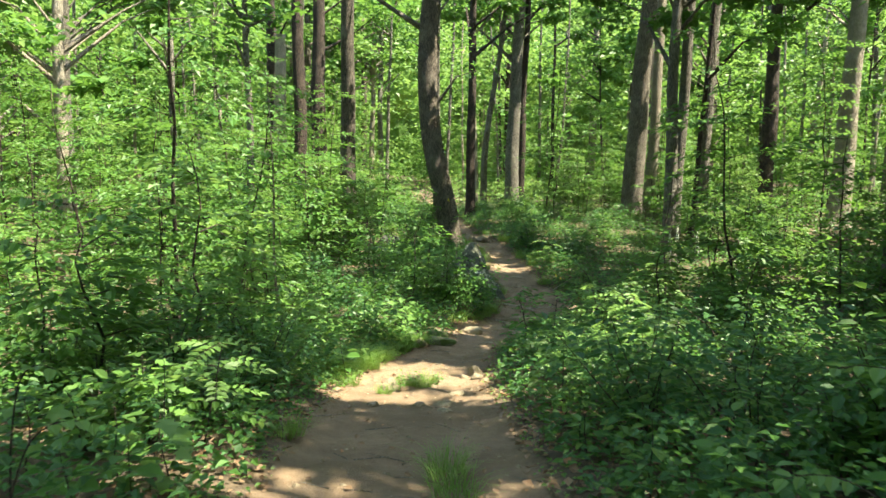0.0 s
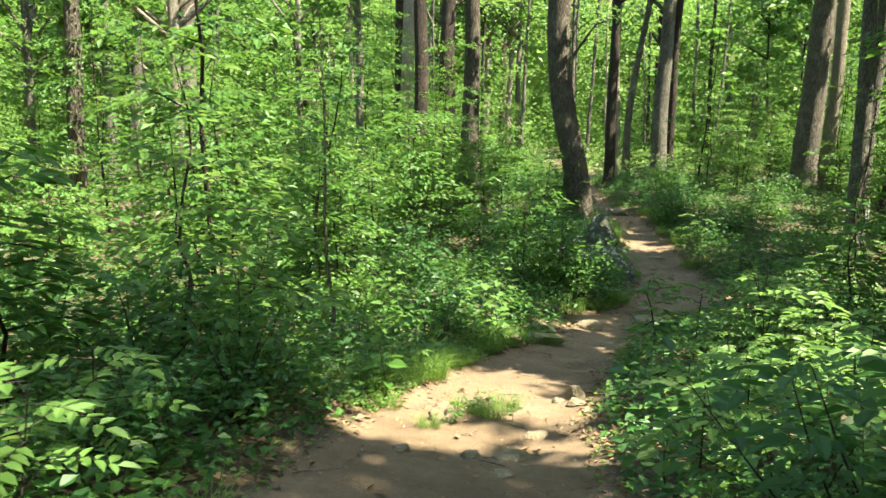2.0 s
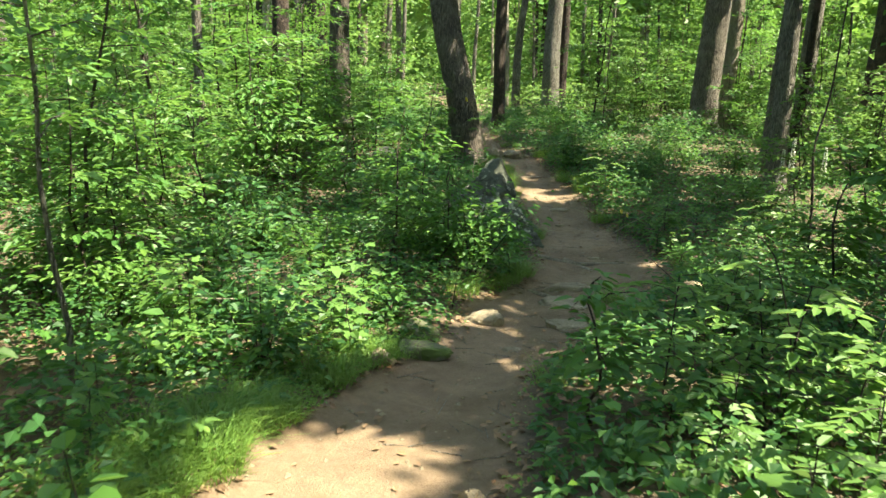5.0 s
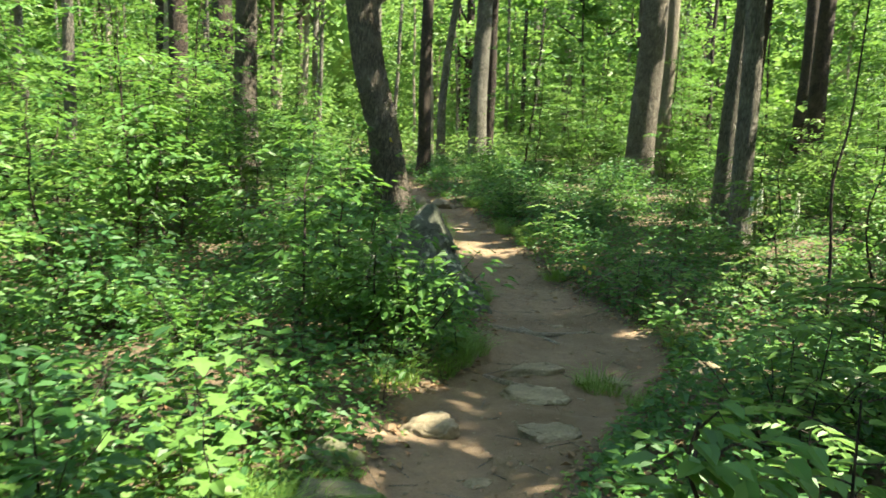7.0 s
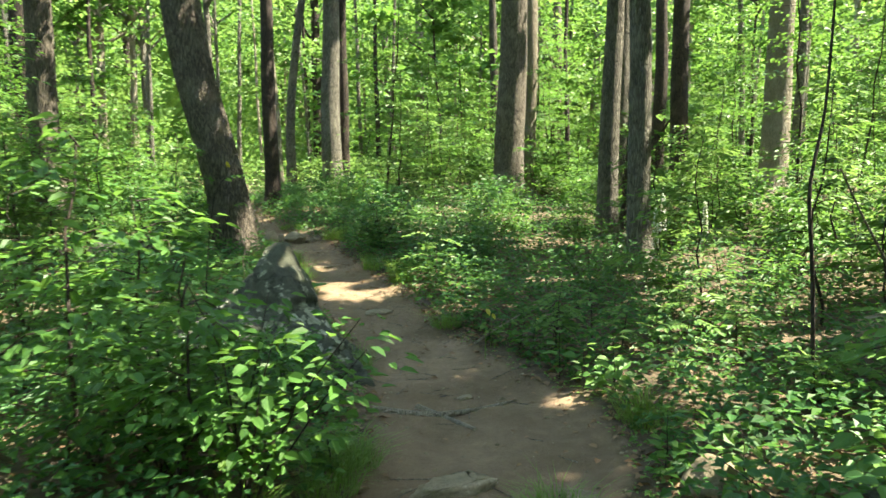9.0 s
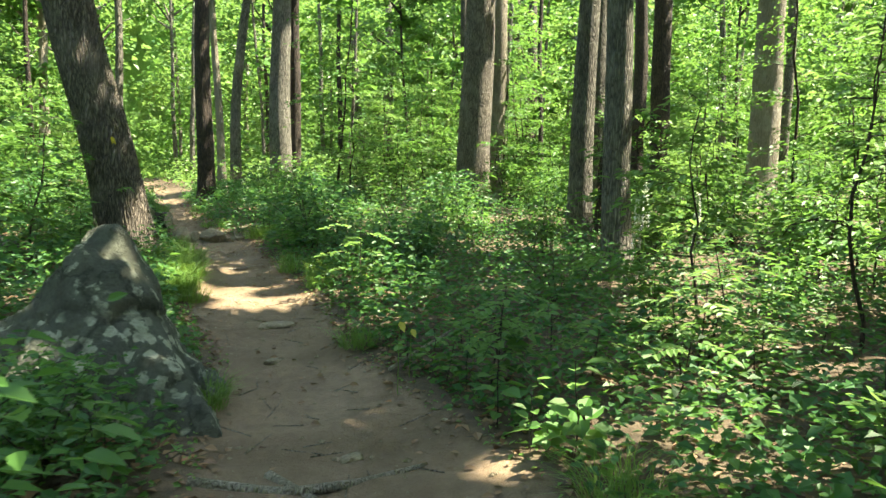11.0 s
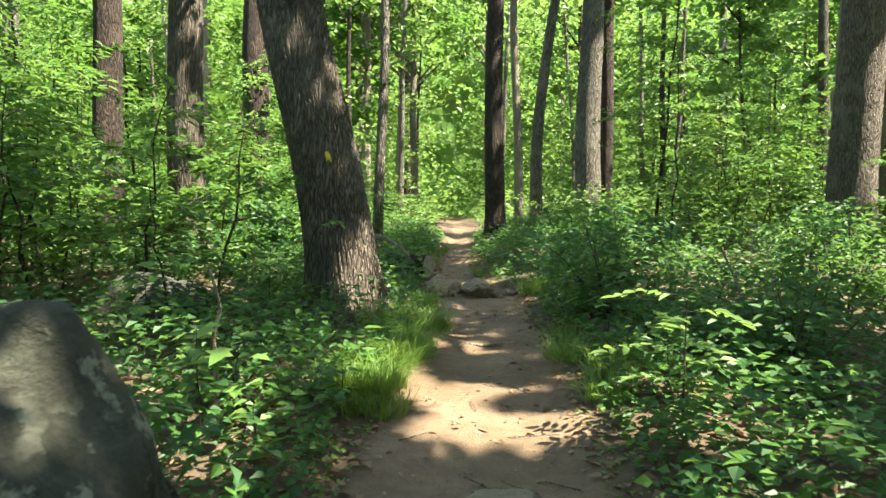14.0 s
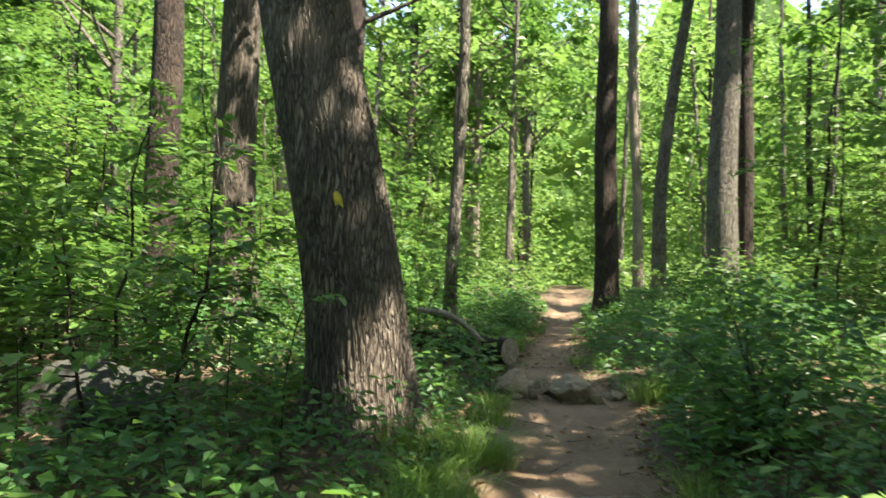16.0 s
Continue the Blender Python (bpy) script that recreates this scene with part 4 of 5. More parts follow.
log_z = gz(0.35, 27.3)
log = thing("log", "short dark fallen log with a pale sawn end", "log")
part("bark", mesh("bark", *tube([(-0.9, 28.0, log_z + 0.16), (-0.2, 27.6, log_z + 0.16), (0.62, 27.15, log_z + 0.17)], [0.15, 0.15, 0.145], 18), BARK_DARK, True), log)
ev, ef = tube([(0.62, 27.15, log_z + 0.17), (0.63, 27.145, log_z + 0.17), (0.631, 27.144, log_z + 0.17)], [0.142, 0.138, 0.001], 18)
part("sawn_end", mesh("sawn_end", ev, ef, BARK_PALE), log, "pale sawn end")
stick("fallen_branch", "grey fallen branch among the plants", [(2.75, 18.35, gz(2.75, 18.35) + 0.02), (2.95, 18.2, gz(2.95, 18.2) + 0.18), (3.15, 18.05, gz(3.15, 18.05) + 0.32)], 0.014, 0.007, BARK_PALE)
stick("fallen_branch", "dry brown twigs lying in the litter", [(2.0, 5.6, gz(2, 5.6) + 0.25), (2.25, 5.5, gz(2.25, 5.5) + 0.1), (2.6, 5.3, gz(2.6, 5.3) + 0.02)], 0.008, 0.005, BARK_PALE)
stick("fallen_branch", "pale bare branch lying over the plants", [(-2.2, 12.0, gz(-2.2, 12) + 0.55), (-1.9, 12.1, gz(-1.9, 12.1) + 0.45), (-1.6, 12.1, gz(-1.6, 12.1) + 0.44)], 0.012, 0.006, BARK_PALE)
stick("leaning_pole", "thin bare dead pole leaning over the low plants", [(7.12, 17.0, gz(7.12, 17.0) - 0.02), (6.7, 17.0, 0.79), (6.4, 17.02, 1.25), (6.1, 17.0, 1.72)], 0.018, 0.009, BARK_GREY, category="stick")

CROOK = "thin crooked dark sapling stem beside the trail"
for x, y, h, w, n, seed in ((-0.65, 15.4, 2.0, 0.85, 620, 93), (-0.35, 16.3, 1.7, 0.8, 520, 94), (0.0, 14.9, 1.35, 0.6, 360, 95), (1.22, 10.45, 0.95, 0.42, 230, 96), (-0.75, 23.45, 2.1, 0.85, 620, 97), (-1.05, 22.85, 1.3, 0.7, 380, 98)):
    plant("sapling", "bushy young sapling with layered sprays of leaves beside the trail", sapling_meshes(seed, h, w, n, 0.11, low=0.4), LEAF, (x, y, gz(x, y)), 50 * seed, category="sapling")
stick("crooked_sapling", CROOK, [(4.75, 15.7, gz(4.75, 15.7) - 0.05), (4.7, 15.7, 0.9), (4.62, 15.7, 1.6), (4.75, 15.7, 2.2), (4.8, 15.7, 3.4)], 0.02, 0.009, BARK_DARK, category="sapling")
for k, (x, y) in enumerate(((-0.35, 16.8), (0.25, 16.3), (0.68, 16.7), (-0.9, 17.4), (-0.35, 13.1), (-0.1, 15.5), (0.42, 17.05))):
    copy_thing(shrubs[(3, 4, 0, 2, 0, 2, 0)[k]], Matrix()).matrix_basis = pose(x, y, gz(x, y), 0, 0, 80 * k) @ Matrix.Scale((0.95, 0.85, 0.8, 0.9, 0.8, 0.7, 0.8)[k], 4)
plant("sapling", "slender sapling with a pale lower stem", sapling_meshes(91, 4.2, 1.1, 500, 0.10, low=1.5), LEAF, (-2.36, 10.81, gz(-2.36, 10.81)), 30, category="sapling", wood=BARK_GREY)
plant("sapling", "slender sapling among sunlit ferns", sapling_meshes(92, 2.6, 0.9, 380, 0.10, low=0.9), LEAF_LIGHT, (6.45, 17.55, gz(6.45, 17.55)), 30, category="sapling")

# yellow paint blaze on the leaning oak
paint, pn, pp = material("yellow_paint")
pn.links.new(ramp(pn, noise_tex(pn, coords(pn), 30, 4), [(0.35, (0.42, 0.31, 0.03)), (0.6, (0.62, 0.49, 0.05))]), pp.inputs["Base Color"])
pp.inputs["Roughness"].default_value = 0.6
hz = np.linspace(1.515, 1.60, 8)
th = np.radians(np.linspace(-73, -64.5, 7))
bx, by, br = np.interp(hz, spine_a[:, 2], spine_a[:, 0]), np.interp(hz, spine_a[:, 2], spine_a[:, 1]), np.interp(hz, spine_a[:, 2], rad_a) * 1.065
bv = np.stack([bx[:, None] + br[:, None] * np.cos(th), by[:, None] + br[:, None] * np.sin(th), np.repeat(hz[:, None], 7, 1) + 0.012 * np.sin(th * 40)], -1).reshape(-1, 3)
bi, bj = np.meshgrid(np.arange(7), np.arange(6), indexing="ij")
part("trail_blaze", mesh("trail_blaze", bv, np.stack([bi * 7 + bj, bi * 7 + bj + 1, (bi + 1) * 7 + bj + 1, (bi + 1) * 7 + bj], -1).reshape(-1, 4), paint), tree_a.children[0], "yellow paint trail blaze")


# ---- grass and seedlings ----
def tuft_mesh(seed, n, h, spread):
    """Thin arching blades: each bends over at half its length."""
    r = np.random.default_rng(seed)
    a, d = r.uniform(0, 2 * math.pi, n), spread * np.sqrt(r.random(n))
    p = np.column_stack([d * np.cos(a), d * np.sin(a), np.full(n, -0.01)])
    b = a + r.normal(0, 0.9, n)
    out = np.column_stack([np.cos(b), np.sin(b), np.zeros(n)])
    side = np.column_stack([-np.sin(b), np.cos(b), np.zeros(n)]) * 0.0038
    ln, lean = (h * r.uniform(0.3, 1.15, n))[:, None], r.uniform(0.1, 1.0, n)[:, None]
    mid = p + (out * lean + (0, 0, 1)) * ln * 0.55
    tip = mid + (out * (lean + 0.75) + (0, 0, 0.35)) * ln * 0.5
    v = np.stack([p - side, p + side, mid + side * 0.8, mid - side * 0.8, tip], 1).reshape(-1, 3)
    f = (np.arange(n) * 5)[:, None, None] + np.array([[0, 1, 2], [0, 2, 3], [3, 2, 4]])[None]
    return mesh("blades", v, f.reshape(-1, 3), GRASS)


tufts = [tagged(new("grass_tuft", tuft_mesh(70 + k, n, h, s)), "tuft of bright green woodland grass at the trail edge", "grass", "grass tufts") for k, (n, h, s) in enumerate([(190, 0.32, 0.19), (230, 0.40, 0.23), (150, 0.24, 0.17)])]
rg = np.random.default_rng(8)
spots = [(-0.33, 8.55), (-0.15, 8.85), (-0.5, 8.75), (-0.2, 8.45), (-0.62, 8.05), (1.0, 22.6), (0.95, 22.3), (1.05, 22.9), (1.1, 22.0), (0.95, 23.2), (0.9, 21.6), (2.68, 22.1), (2.65, 21.7), (2.75, 22.4), (1.95, 14.6), (2.05, 14.45), (0.85, 15.1), (0.7, 14.8), (0.95, 15.5), (0.05, 5.0), (0.1, 4.6), (0.6, 24.0), (0.7, 23.7), (-0.15, 23.6)]
for _ in range(20):
    y = rg.uniform(21.3, 24.3)
    spots.append((float(np.interp(y, TRAIL_Y, TRAIL_L)) - rg.uniform(-0.08, 0.4), y))
for _ in range(34):
    y = rg.uniform(8.8, 12.2)
    spots.append((float(np.interp(y, TRAIL_Y, TRAIL_L)) - rg.uniform(0.0, 0.55), y))
for _ in range(26):
    y = rg.uniform(4, 31)
    left = rg.random() < 0.5
    spots.append((float(np.interp(y, TRAIL_Y, TRAIL_L)) - rg.uniform(-0.05, 0.35) if left else float(np.interp(y, TRAIL_Y, TRAIL_R)) + rg.uniform(-0.05, 0.3), y))
for k, (x, y) in enumerate(spots):
    m = pose(x, y, gz(x, y), 0, 0, rg.uniform(0, 360)) @ Matrix.Scale(rg.uniform(0.5, 0.95) * (0.6 if k < 5 else 1), 4)
    ob = tufts[k] if k < 3 else copy_thing(tufts[k % 3], m)
    ob.matrix_basis = m


def pinnate_meshes(seed, height, fronds, length, leaf):
    """A stem with compound leaves: paired leaflets along each stalk."""
    r = np.random.default_rng(seed)
    stem = np.column_stack([np.linspace(0, 0.08, 5), np.linspace(0, 0.04, 5), np.linspace(-0.05, height, 5)])
    main, wood, P, A, U, S = tube(stem, np.linspace(0.009, 0.004, 5), 5), [], [], [], [], []
    for k in range(fronds):
        h = height * (0.35 + 0.65 * k / max(1, fronds - 1))
        a = k * 2.4 + r.normal(0, 0.3)
        d = np.array([math.cos(a), math.sin(a), 0])
        s = np.linspace(0, 1, 6)
        ln = length * r.uniform(0.75, 1.1)
        line = np.array([0.06, 0.03, h]) + np.outer(s * ln, d) + np.outer(0.35 * ln * s - 0.45 * ln * s * s, (0, 0, 1))
        wood.append(tube(line, np.linspace(0.004, 0.0015, 6), 4))
        side = np.array([-d[1], d[0], 0])
        for t in np.linspace(0.28, 0.92, 5):
            o = np.array([np.interp(t, s, line[:, i]) for i in range(3)])
            for sg in (-1, 1):
                P.append(o), A.append(side * sg + d * 0.45 + (0, 0, -0.12 + r.normal(0, 0.12))), U.append((r.normal(0, 0.2), r.normal(0, 0.2), 1)), S.append(leaf * r.uniform(0.8, 1.1))
        P.append(line[-1]), A.append(d + (0, 0, -0.2)), U.append((0, 0, 1)), S.append(leaf * 1.15)
    return join(wood), leaves(np.array(P), np.array(A), np.array(U), np.array(S), 0.48, True), main


ASH = "young ash plant with paired leaflets beside the trail"
ashes = [plant("ash_seedling", ASH, pinnate_meshes(80 + k, h, n, l, s), LEAF_LIGHT, group="ash plants", category="seedling") for k, (h, n, l, s) in enumerate([(0.8, 9, 0.42, 0.11), (0.55, 7, 0.36, 0.10), (1.05, 11, 0.46, 0.12)])]
ra = np.random.default_rng(4)
ash_at = [(1.45, 9.2), (1.9, 9.3), (2.25, 9.6), (1.65, 8.6), (1.95, 8.2), (2.5, 9.2), (1.4, 7.0), (1.75, 7.4), (2.2, 7.7), (2.7, 10.2), (1.85, 10.8), (2.1, 10.1), (1.75, 9.7), (1.2, 8.3), (1.55, 10.3), (2.1, 9.0), (1.3, 7.5), (2.3, 10.6), (3.6, 23.3), (3.3, 22.6), (4.1, 23.4), (3.0, 21.0), (5.2, 17.8), (5.8, 18.3), (4.7, 17.4), (6.1, 17.6), (3.3, 17.6), (0.2, 13.9), (-0.8, 12.6), (-1.4, 12.6), (1.1, 6.6), (1.7, 6.2), (-1.7, 5.2), (-2.0, 6.1), (3.1, 12.8), (2.5, 12.2), (2.2, 11.6)]
for _ in range(45):
    y = ra.uniform(4, 30)
    sg = ra.random() < 0.5
    ash_at.append((float(np.interp(y, TRAIL_Y, TRAIL_L)) - ra.uniform(0.4, 2.2) if sg else float(np.interp(y, TRAIL_Y, TRAIL_R)) + ra.uniform(0.4, 2.2), y))
for k, (x, y) in enumerate(ash_at):
    if abs(x - 0.36) < 1.2 and abs(y - 18.6) < 1.3:
        x -= 2.0
    if k > 36 and (19 < y < 25 and x < 1.2 or off_walk(x, y) < 1.1):
        continue
    m = pose(x, y, gz(x, y), ra.normal(0, 5), ra.normal(0, 5), ra.uniform(0, 360)) @ Matrix.Scale(ra.uniform(0.6, 0.95), 4)
    ob = ashes[k] if k < 3 else copy_thing(ashes[k % 3], m)
    ob.matrix_basis = m


def seedling_meshes(seed, height, nleaf, size):
    r = np.random.default_rng(seed)
    stem = np.column_stack([np.cumsum(r.normal(0, 0.012, 5)), np.cumsum(r.normal(0, 0.012, 5)), np.linspace(-0.03, height, 5)])
    t = r.uniform(0.35, 1.0, nleaf)
    p = np.column_stack([np.interp(t, np.linspace(0, 1, 5), stem[:, i]) for i in range(3)])
    a = np.arange(nleaf) * 2.4 + r.normal(0, 0.3, nleaf)
    d = np.column_stack([np.cos(a), np.sin(a), r.normal(0.0, 0.2, nleaf)])
    return tube(stem, np.linspace(0.005, 0.002, 5), 4), leaves(p + d * size * 0.35, d, flat_up(nleaf, 0.25, r), size * r.uniform(0.7, 1.15, nleaf), 0.62, True)


seeds = [plant("seedling", "broad-leaved green seedling on the forest floor", seedling_meshes(95 + k, h, n, s), m, group="seedlings", category="seedling") for k, (h, n, s, m) in enumerate([(0.35, 9, 0.12, LEAF_LIGHT), (0.25, 7, 0.14, LEAF), (0.5, 14, 0.11, LEAF_LIGHT), (0.4, 11, 0.13, LEAF)])]
scatter(seeds, 260, ((-4, 6), (2.5, 31)), 0.1, (0.7, 1.25), np.random.default_rng(17), lambda x, y, d: math.exp(-d / 1.2), 0.5)


rb = np.random.default_rng(23)
for k in range(34):
    if k < 24:
        x, y, s = rb.uniform(1.15, 2.9), rb.uniform(7.0, 10.8), rb.uniform(0.7, 1.25)
    else:
        x, y, s = -0.32 + rb.normal(0, 0.17), 8.6 + rb.normal(0, 0.22), rb.uniform(0.3, 0.5)
    m = pose(x, y, gz(x, y), 0, 0, rb.uniform(0, 360)) @ Matrix.Scale(s, 4)
    copy_thing(seeds[k % 4], m).matrix_basis = m


# ---- small stuff on the trail ----
def pebbles(n, seed):
    r = np.random.default_rng(seed)
    ico = np.array([(1, 0, 0), (-1, 0, 0), (0, 1, 0), (0, -1, 0), (0, 0, 1), (0, 0, -1)], float)
    tri = np.array([(4, 0, 2), (4, 2, 1), (4, 1, 3), (4, 3, 0), (5, 2, 0), (5, 1, 2), (5, 3, 1), (5, 0, 3)])
    y = r.uniform(3, 34, n)
    l, w = np.interp(y, TRAIL_Y, TRAIL_L), np.interp(y, TRAIL_Y, TRAIL_R)
    x = l + (w - l) * r.beta(0.7, 0.7, n)
    s = 0.006 + 0.022 * r.random(n) ** 4
    v = ico[None] * (s[:, None] * r.uniform(0.7, 1.3, (n, 3)))[:, None] * (1, 1, 0.6)
    v = v + np.column_stack([x, y, ground_z(x, y) + s * 0.15])[:, None]
    return v.reshape(-1, 3), (np.arange(n) * 6)[:, None, None] + tri[None]


pv, pf = pebbles(2600, 3)
tagged(new("pebbles", mesh("pebbles", pv, pf.reshape(-1, 3), STONE)), "small pebbles and grit scattered on the trail", "pebbles", kind="stuff")


def fallen(name, label, n, seed, size, mat, spread):
    r = np.random.default_rng(seed)
    y = r.uniform(3, 33, n)
    l, w = np.interp(y, TRAIL_Y, TRAIL_L), np.interp(y, TRAIL_Y, TRAIL_R)
    x = l + (w - l) * r.beta(spread, spread, n)
    a = r.uniform(0, 2 * math.pi, n)
    return tagged(new(name, mesh(name, *leaves(np.column_stack([x, y, ground_z(x, y) + 0.012]), np.column_stack([np.cos(a), np.sin(a), r.normal(0, 0.12, n)]), flat_up(n, 0.3, r), size * r.uniform(0.5, 1.3, n), 0.6, True), mat)), label, "litter", kind="stuff")


fallen("dead_leaves", "dry brown leaves lying on the trail", 900, 41, 0.06, DRY, 0.45)
rt = np.random.default_rng(43)
tw = []
for _ in range(420):
    y = rt.uniform(4, 31)
    x = float(np.interp(y, TRAIL_Y, TRAIL_L)) + rt.uniform(-0.9, 1.4) if rt.random() < 0.6 else float(np.interp(y, TRAIL_Y, TRAIL_R)) + rt.uniform(-0.4, 1.5)
    a, ln = rt.uniform(0, math.pi), rt.uniform(0.06, 0.35)
    e = (x + ln * math.cos(a), y + ln * math.sin(a))
    tw.append(tube([(x, y, gz(x, y) + 0.006), (*e, gz(*e) + 0.012)], [0.004, 0.002], 4))
tagged(new("fallen_twigs", mesh("fallen_twigs", *join(tw), BARK_GREY)), "small dry twigs scattered over trail and litter", "twigs", kind="stuff")


# ---- leafy stems that reach out beside the trail ----
def leafy_stem(tip, back, n, seed):
    """A thin stem that rises from the ground and arches over, with broad leaves towards its tip."""
    r = np.random.default_rng(seed)
    x, y, z = tip
    bx, by = x + back[0] * 1.3, y + back[1] * 1.3
    g = gz(bx, by)
    line = np.array([(bx, by, g - 0.03), (bx + 0.02, by, g + 0.5 * (z - g)), (x + back[0] * 0.9, y + back[1] * 0.9, z - 0.06), (x + back[0] * 0.4, y + back[1] * 0.4, z + 0.03), (x, y, z)])
    s = np.array([0, 0.35, 0.7, 0.87, 1.0])
    k = np.linspace(0, 1, 13)
    fine = np.column_stack([np.interp(k, s, line[:, i]) for i in range(3)])
    fine[1:-1] = (fine[:-2] + 2 * fine[1:-1] + fine[2:]) / 4
    t = np.linspace(0.78, 1.0, n)
    p = np.column_stack([np.interp(t, k, fine[:, i]) for i in range(3)])
    d = -np.array([back[0], back[1], 0]) / math.hypot(*back)
    side = np.array([-d[1], d[0], 0])
    sg = np.where(np.arange(n) % 2 == 0, 1, -1)[:, None]
    al = d * 0.6 + side * sg * r.uniform(0.5, 1.2, (n, 1)) + np.column_stack([np.zeros(n), np.zeros(n), r.normal(-0.25, 0.2, n)])
    return tube(fine, np.linspace(0.007, 0.0025, 13), 5), leaves(p, al, flat_up(n, 0.25, r), 0.085 * r.uniform(0.75, 1.25, n), 0.56, True)


for k, (tip, back, n) in enumerate((((1.42, 2.63, 2.3), (0.35, 0.0), 7), ((1.33, 2.78, 1.82), (0.4, 0.05), 9), ((-1.74, 3.31, 2.07), (-0.25, 0.1), 7), ((-1.48, 3.09, 1.9), (-0.3, 0), 8), ((0.41, 23.26, 1.2), (-0.25, -0.05), 12), ((0.49, 17.95, 1.73), (-0.35, 0.05), 11), ((1.56, 9.81, 1.67), (0.4, 0.05), 4))):
    stem_mesh, (lv, lf) = leafy_stem(tip, back, n, 300 + k)
    ob = thing("leafy_stem", "thin arching stem with broad pale green leaves", "seedling")
    part("stem", mesh("stem", *stem_mesh, BARK_DARK, True), ob)
    for q in range(n):
        part("leaf", mesh("leaf", lv[q * 6:q * 6 + 6], lf[q * 4:q * 4 + 4] - q * 6, LEAF_LIGHT), ob)


def maple_leaves(pos, along, up, size):
    """Five-lobed leaves."""
    ring = np.array([(0.04, 0.0), (0.30, 0.02), (0.24, 0.20), (0.55, 0.42), (0.26, 0.50), (0.22, 0.66), (0.0, 1.0)])
    ring = np.concatenate([ring, (ring[1:-1] * (-1, 1))[::-1], [(-0.04, 0.0)]])
    m = len(ring)
    t = np.concatenate([np.column_stack([ring, 0.10 * np.abs(ring[:, 0]) - 0.10 * ring[:, 1] ** 2]), [(0, 0.35, 0)]])
    tri = np.array([(m, i, (i + 1) % m) for i in range(m)])
    along, up = unit(np.asarray(along, float)), np.asarray(up, float)
    side = unit(np.cross(along, up))
    nor = np.cross(side, along)
    s = np.asarray(size)[:, None, None]
    v = np.asarray(pos)[:, None] + s * (side[:, None] * t[:, 0][None, :, None] + along[:, None] * t[:, 1][None, :, None] + nor[:, None] * t[:, 2][None, :, None])
    return v.reshape(-1, 3), ((np.arange(len(s)) * (m + 1))[:, None, None] + tri[None]).reshape(-1, 3)


def maple_meshes(seed, height, n, size):
    r = np.random.default_rng(seed)
    stem = np.column_stack([np.cumsum(r.normal(0, 0.015, 5)), np.cumsum(r.normal(0, 0.015, 5)), np.linspace(-0.03, height, 5)])
    t = np.linspace(0.4, 1, n)
    a = np.arange(n) * 2.4
    d = np.column_stack([np.cos(a), np.sin(a), r.normal(0.1, 0.15, n)])
    p = np.column_stack([np.interp(t, np.linspace(0, 1, 5), stem[:, i]) for i in range(3)])
    ends = p + d * size * 0.8
    stalks = [tube([b, e], [0.002, 0.0015], 3) for b, e in zip(p, ends)]
    return join([*stalks]), maple_leaves(ends, d + (0, 0, -0.3), flat_up(n, 0.25, r), size * r.uniform(0.75, 1.2, n)), tube(stem, np.linspace(0.005, 0.002, 5), 5)


maples = [plant("maple_seedling", "maple seedling with lobed light green leaves", maple_meshes(400 + k, h, n, s), LEAF_LIGHT, group="maple seedlings", category="seedling") for k, (h, n, s) in enumerate([(0.45, 9, 0.12), (0.65, 13, 0.11), (0.3, 7, 0.13)])]
rm = np.random.default_rng(44)
maple_at = [(0.42, 20.85), (0.3, 20.7), (0.15, 21.2), (0.62, 20.5)]
maple_at += [(rm.uniform(-2.3, -0.55), rm.uniform(11.3, 13.2)) for _ in range(26)] + [(rm.uniform(-2.6, -1.5), rm.uniform(3.4, 6.0)) for _ in range(9)] + [(rm.uniform(2.4, 4.8), rm.uniform(21.5, 25.0)) for _ in range(12)] + [(rm.uniform(-1.8, 0.4), rm.uniform(20.2, 23.5)) for _ in range(14)] + [(rm.uniform(1.3, 3.2), rm.uniform(5.0, 11.0)) for _ in range(14)]
for k, (x, y) in enumerate(maple_at):
    m = pose(x, y, gz(x, y), 0, 0, rm.uniform(0, 360)) @ Matrix.Scale(rm.uniform(0.8, 1.3), 4)
    ob = maples[k] if k < 3 else copy_thing(maples[k % 3], m)
    ob.matrix_basis = m


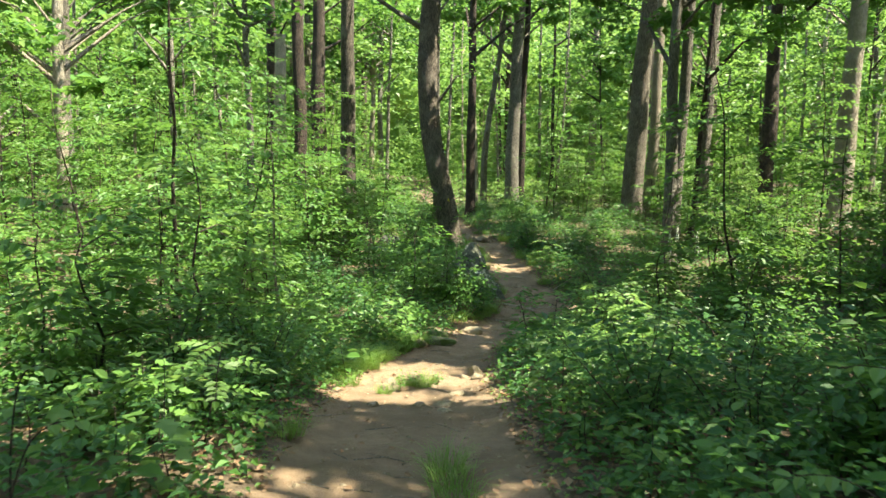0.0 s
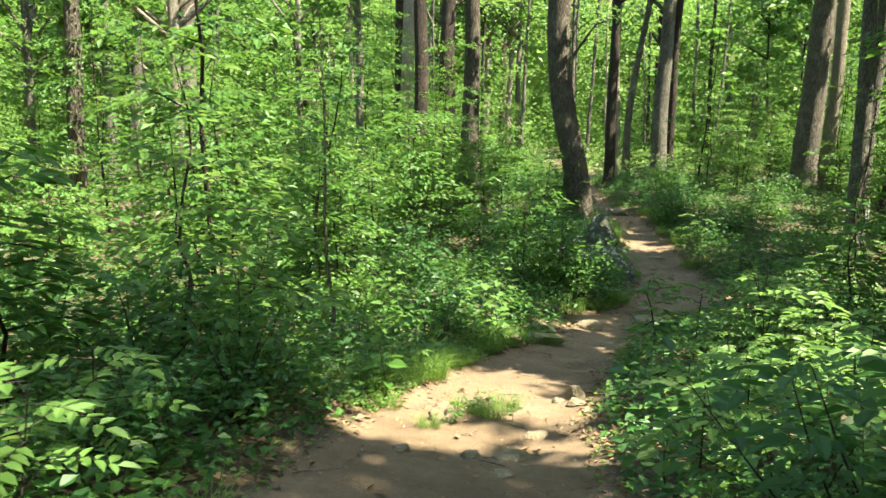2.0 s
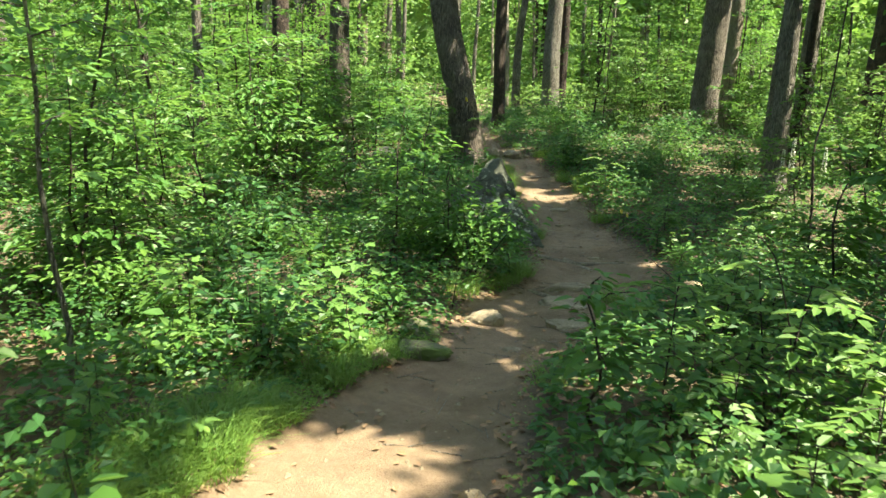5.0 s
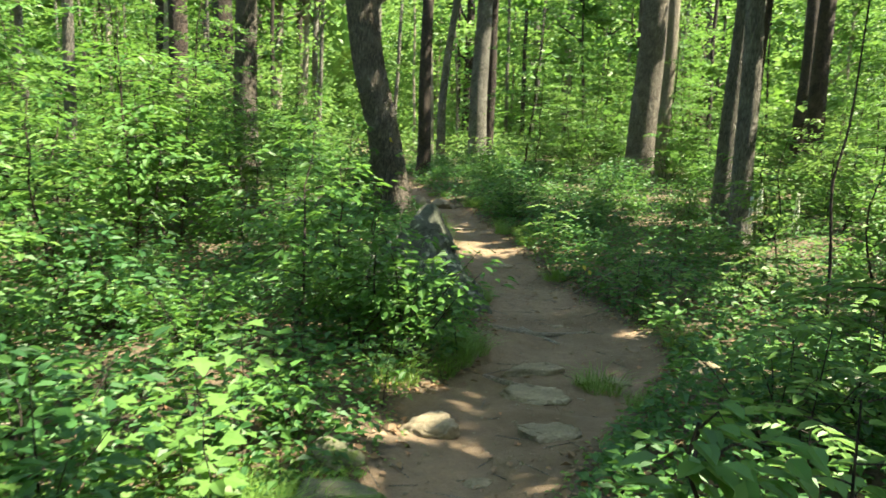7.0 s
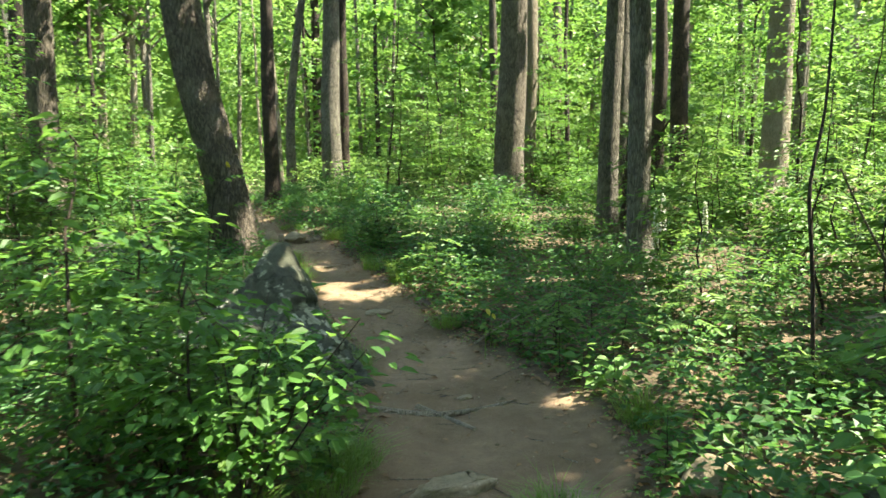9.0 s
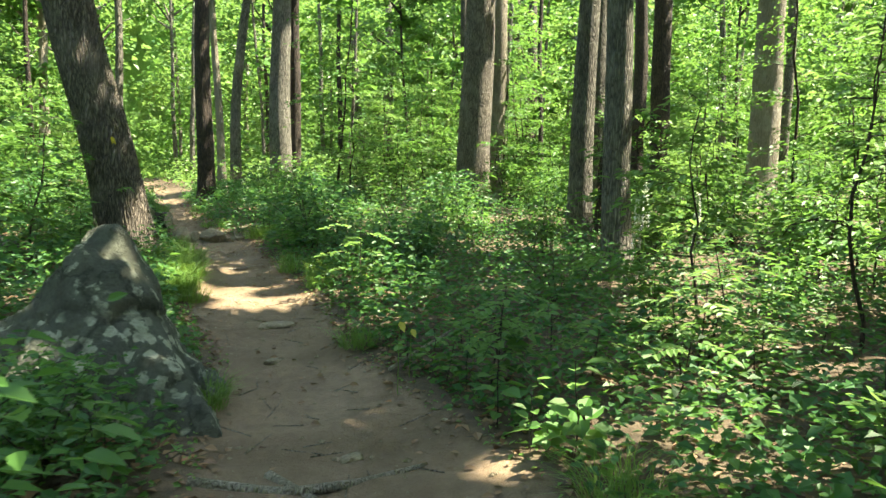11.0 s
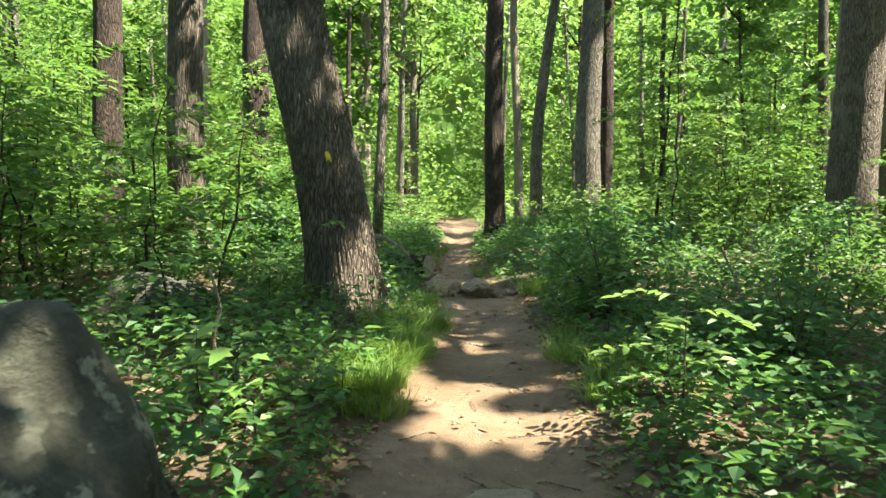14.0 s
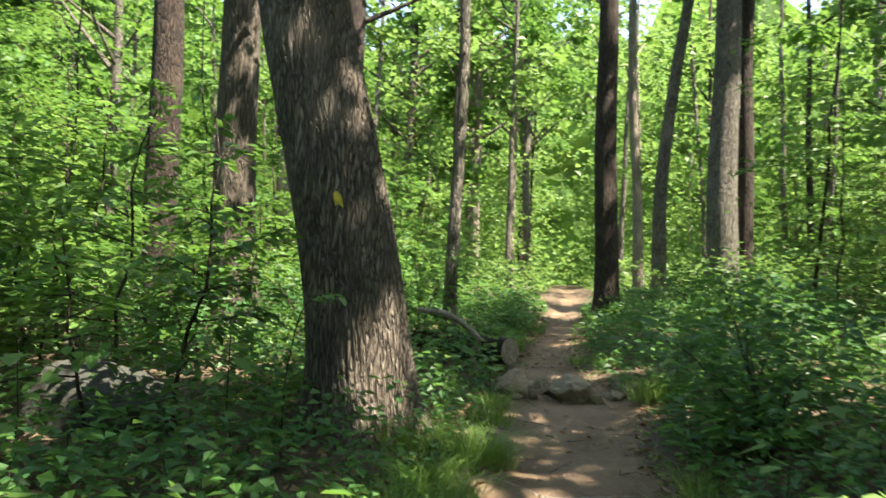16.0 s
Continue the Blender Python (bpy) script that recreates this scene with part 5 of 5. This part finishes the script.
# ---- white flower spikes ----
PETAL, fn, fp = material("white_petal")
fn.links.new(ramp(fn, noise_tex(fn, coords(fn), 60, 3), [(0.3, (0.62, 0.64, 0.52)), (0.7, (0.82, 0.82, 0.74))]), fp.inputs["Base Color"])


def flower_spike(x, y, low, high, seed):
    r = np.random.default_rng(seed)
    g = gz(x, y)
    ob = thing("flower_spike", "tall white flower spike above the undergrowth", "flower", "flower spikes", at=(x, y, g))
    part("stalk", mesh("stalk", *tube([(0, 0, -0.02), (0.02, 0.01, high * 0.5), (0.03, 0, high)], [0.008, 0.006, 0.003], 5), GRASS, True), ob)
    n = 260
    h, a = r.uniform(low, high, n), r.uniform(0, 2 * math.pi, n)
    w = 0.035 * (1.15 - (h - low) / (high - low))
    pos = np.column_stack([0.025 + w * np.cos(a), w * np.sin(a), h])
    tagged(part("blossom", mesh("blossom", *leaves(pos, np.column_stack([np.cos(a), np.sin(a), r.normal(0.2, 0.3, n)]), flat_up(n, 0.5, r), np.full(n, 0.028), 0.8, False), PETAL), ob, "white blossom"), kind="stuff")


for k, (x, y, low, high) in enumerate(((7.0, 20.6, 0.6, 1.2), (6.6, 21.1, 0.7, 1.3), (6.3, 20.8, 0.55, 1.15))):
    flower_spike(x, y, low, high, 500 + k)


# ---- yellowed seedlings ----
YELLOW = leaf_material("yellow_leaf", (0.42, 0.36, 0.05), (0.62, 0.55, 0.10), (0.65, 0.55, 0.10))
for k, (x, y, h) in enumerate(((2.70, 17.85, 0.52), (2.86, 18.15, 0.36), (3.34, 18.1, 0.26))):
    ob = thing("yellowed_seedling", "small seedling with one yellow leaf among green plants", "seedling", "yellowed seedlings", at=(x, y, gz(x, y)))
    part("stem", mesh("stem", *tube([(0, 0, -0.02), (0.01, 0, h * 0.6), (0.02, 0.01, h)], [0.004, 0.003, 0.002], 5), GRASS, True), ob)
    part("leaf", mesh("leaf", *leaves([(0.02, 0.01, h)], [(0.3, -0.5, -0.8)], [(0.2, -1.0, 0.3)], [0.085 - 0.01 * k], 0.6, True), YELLOW), ob, "yellow leaf")
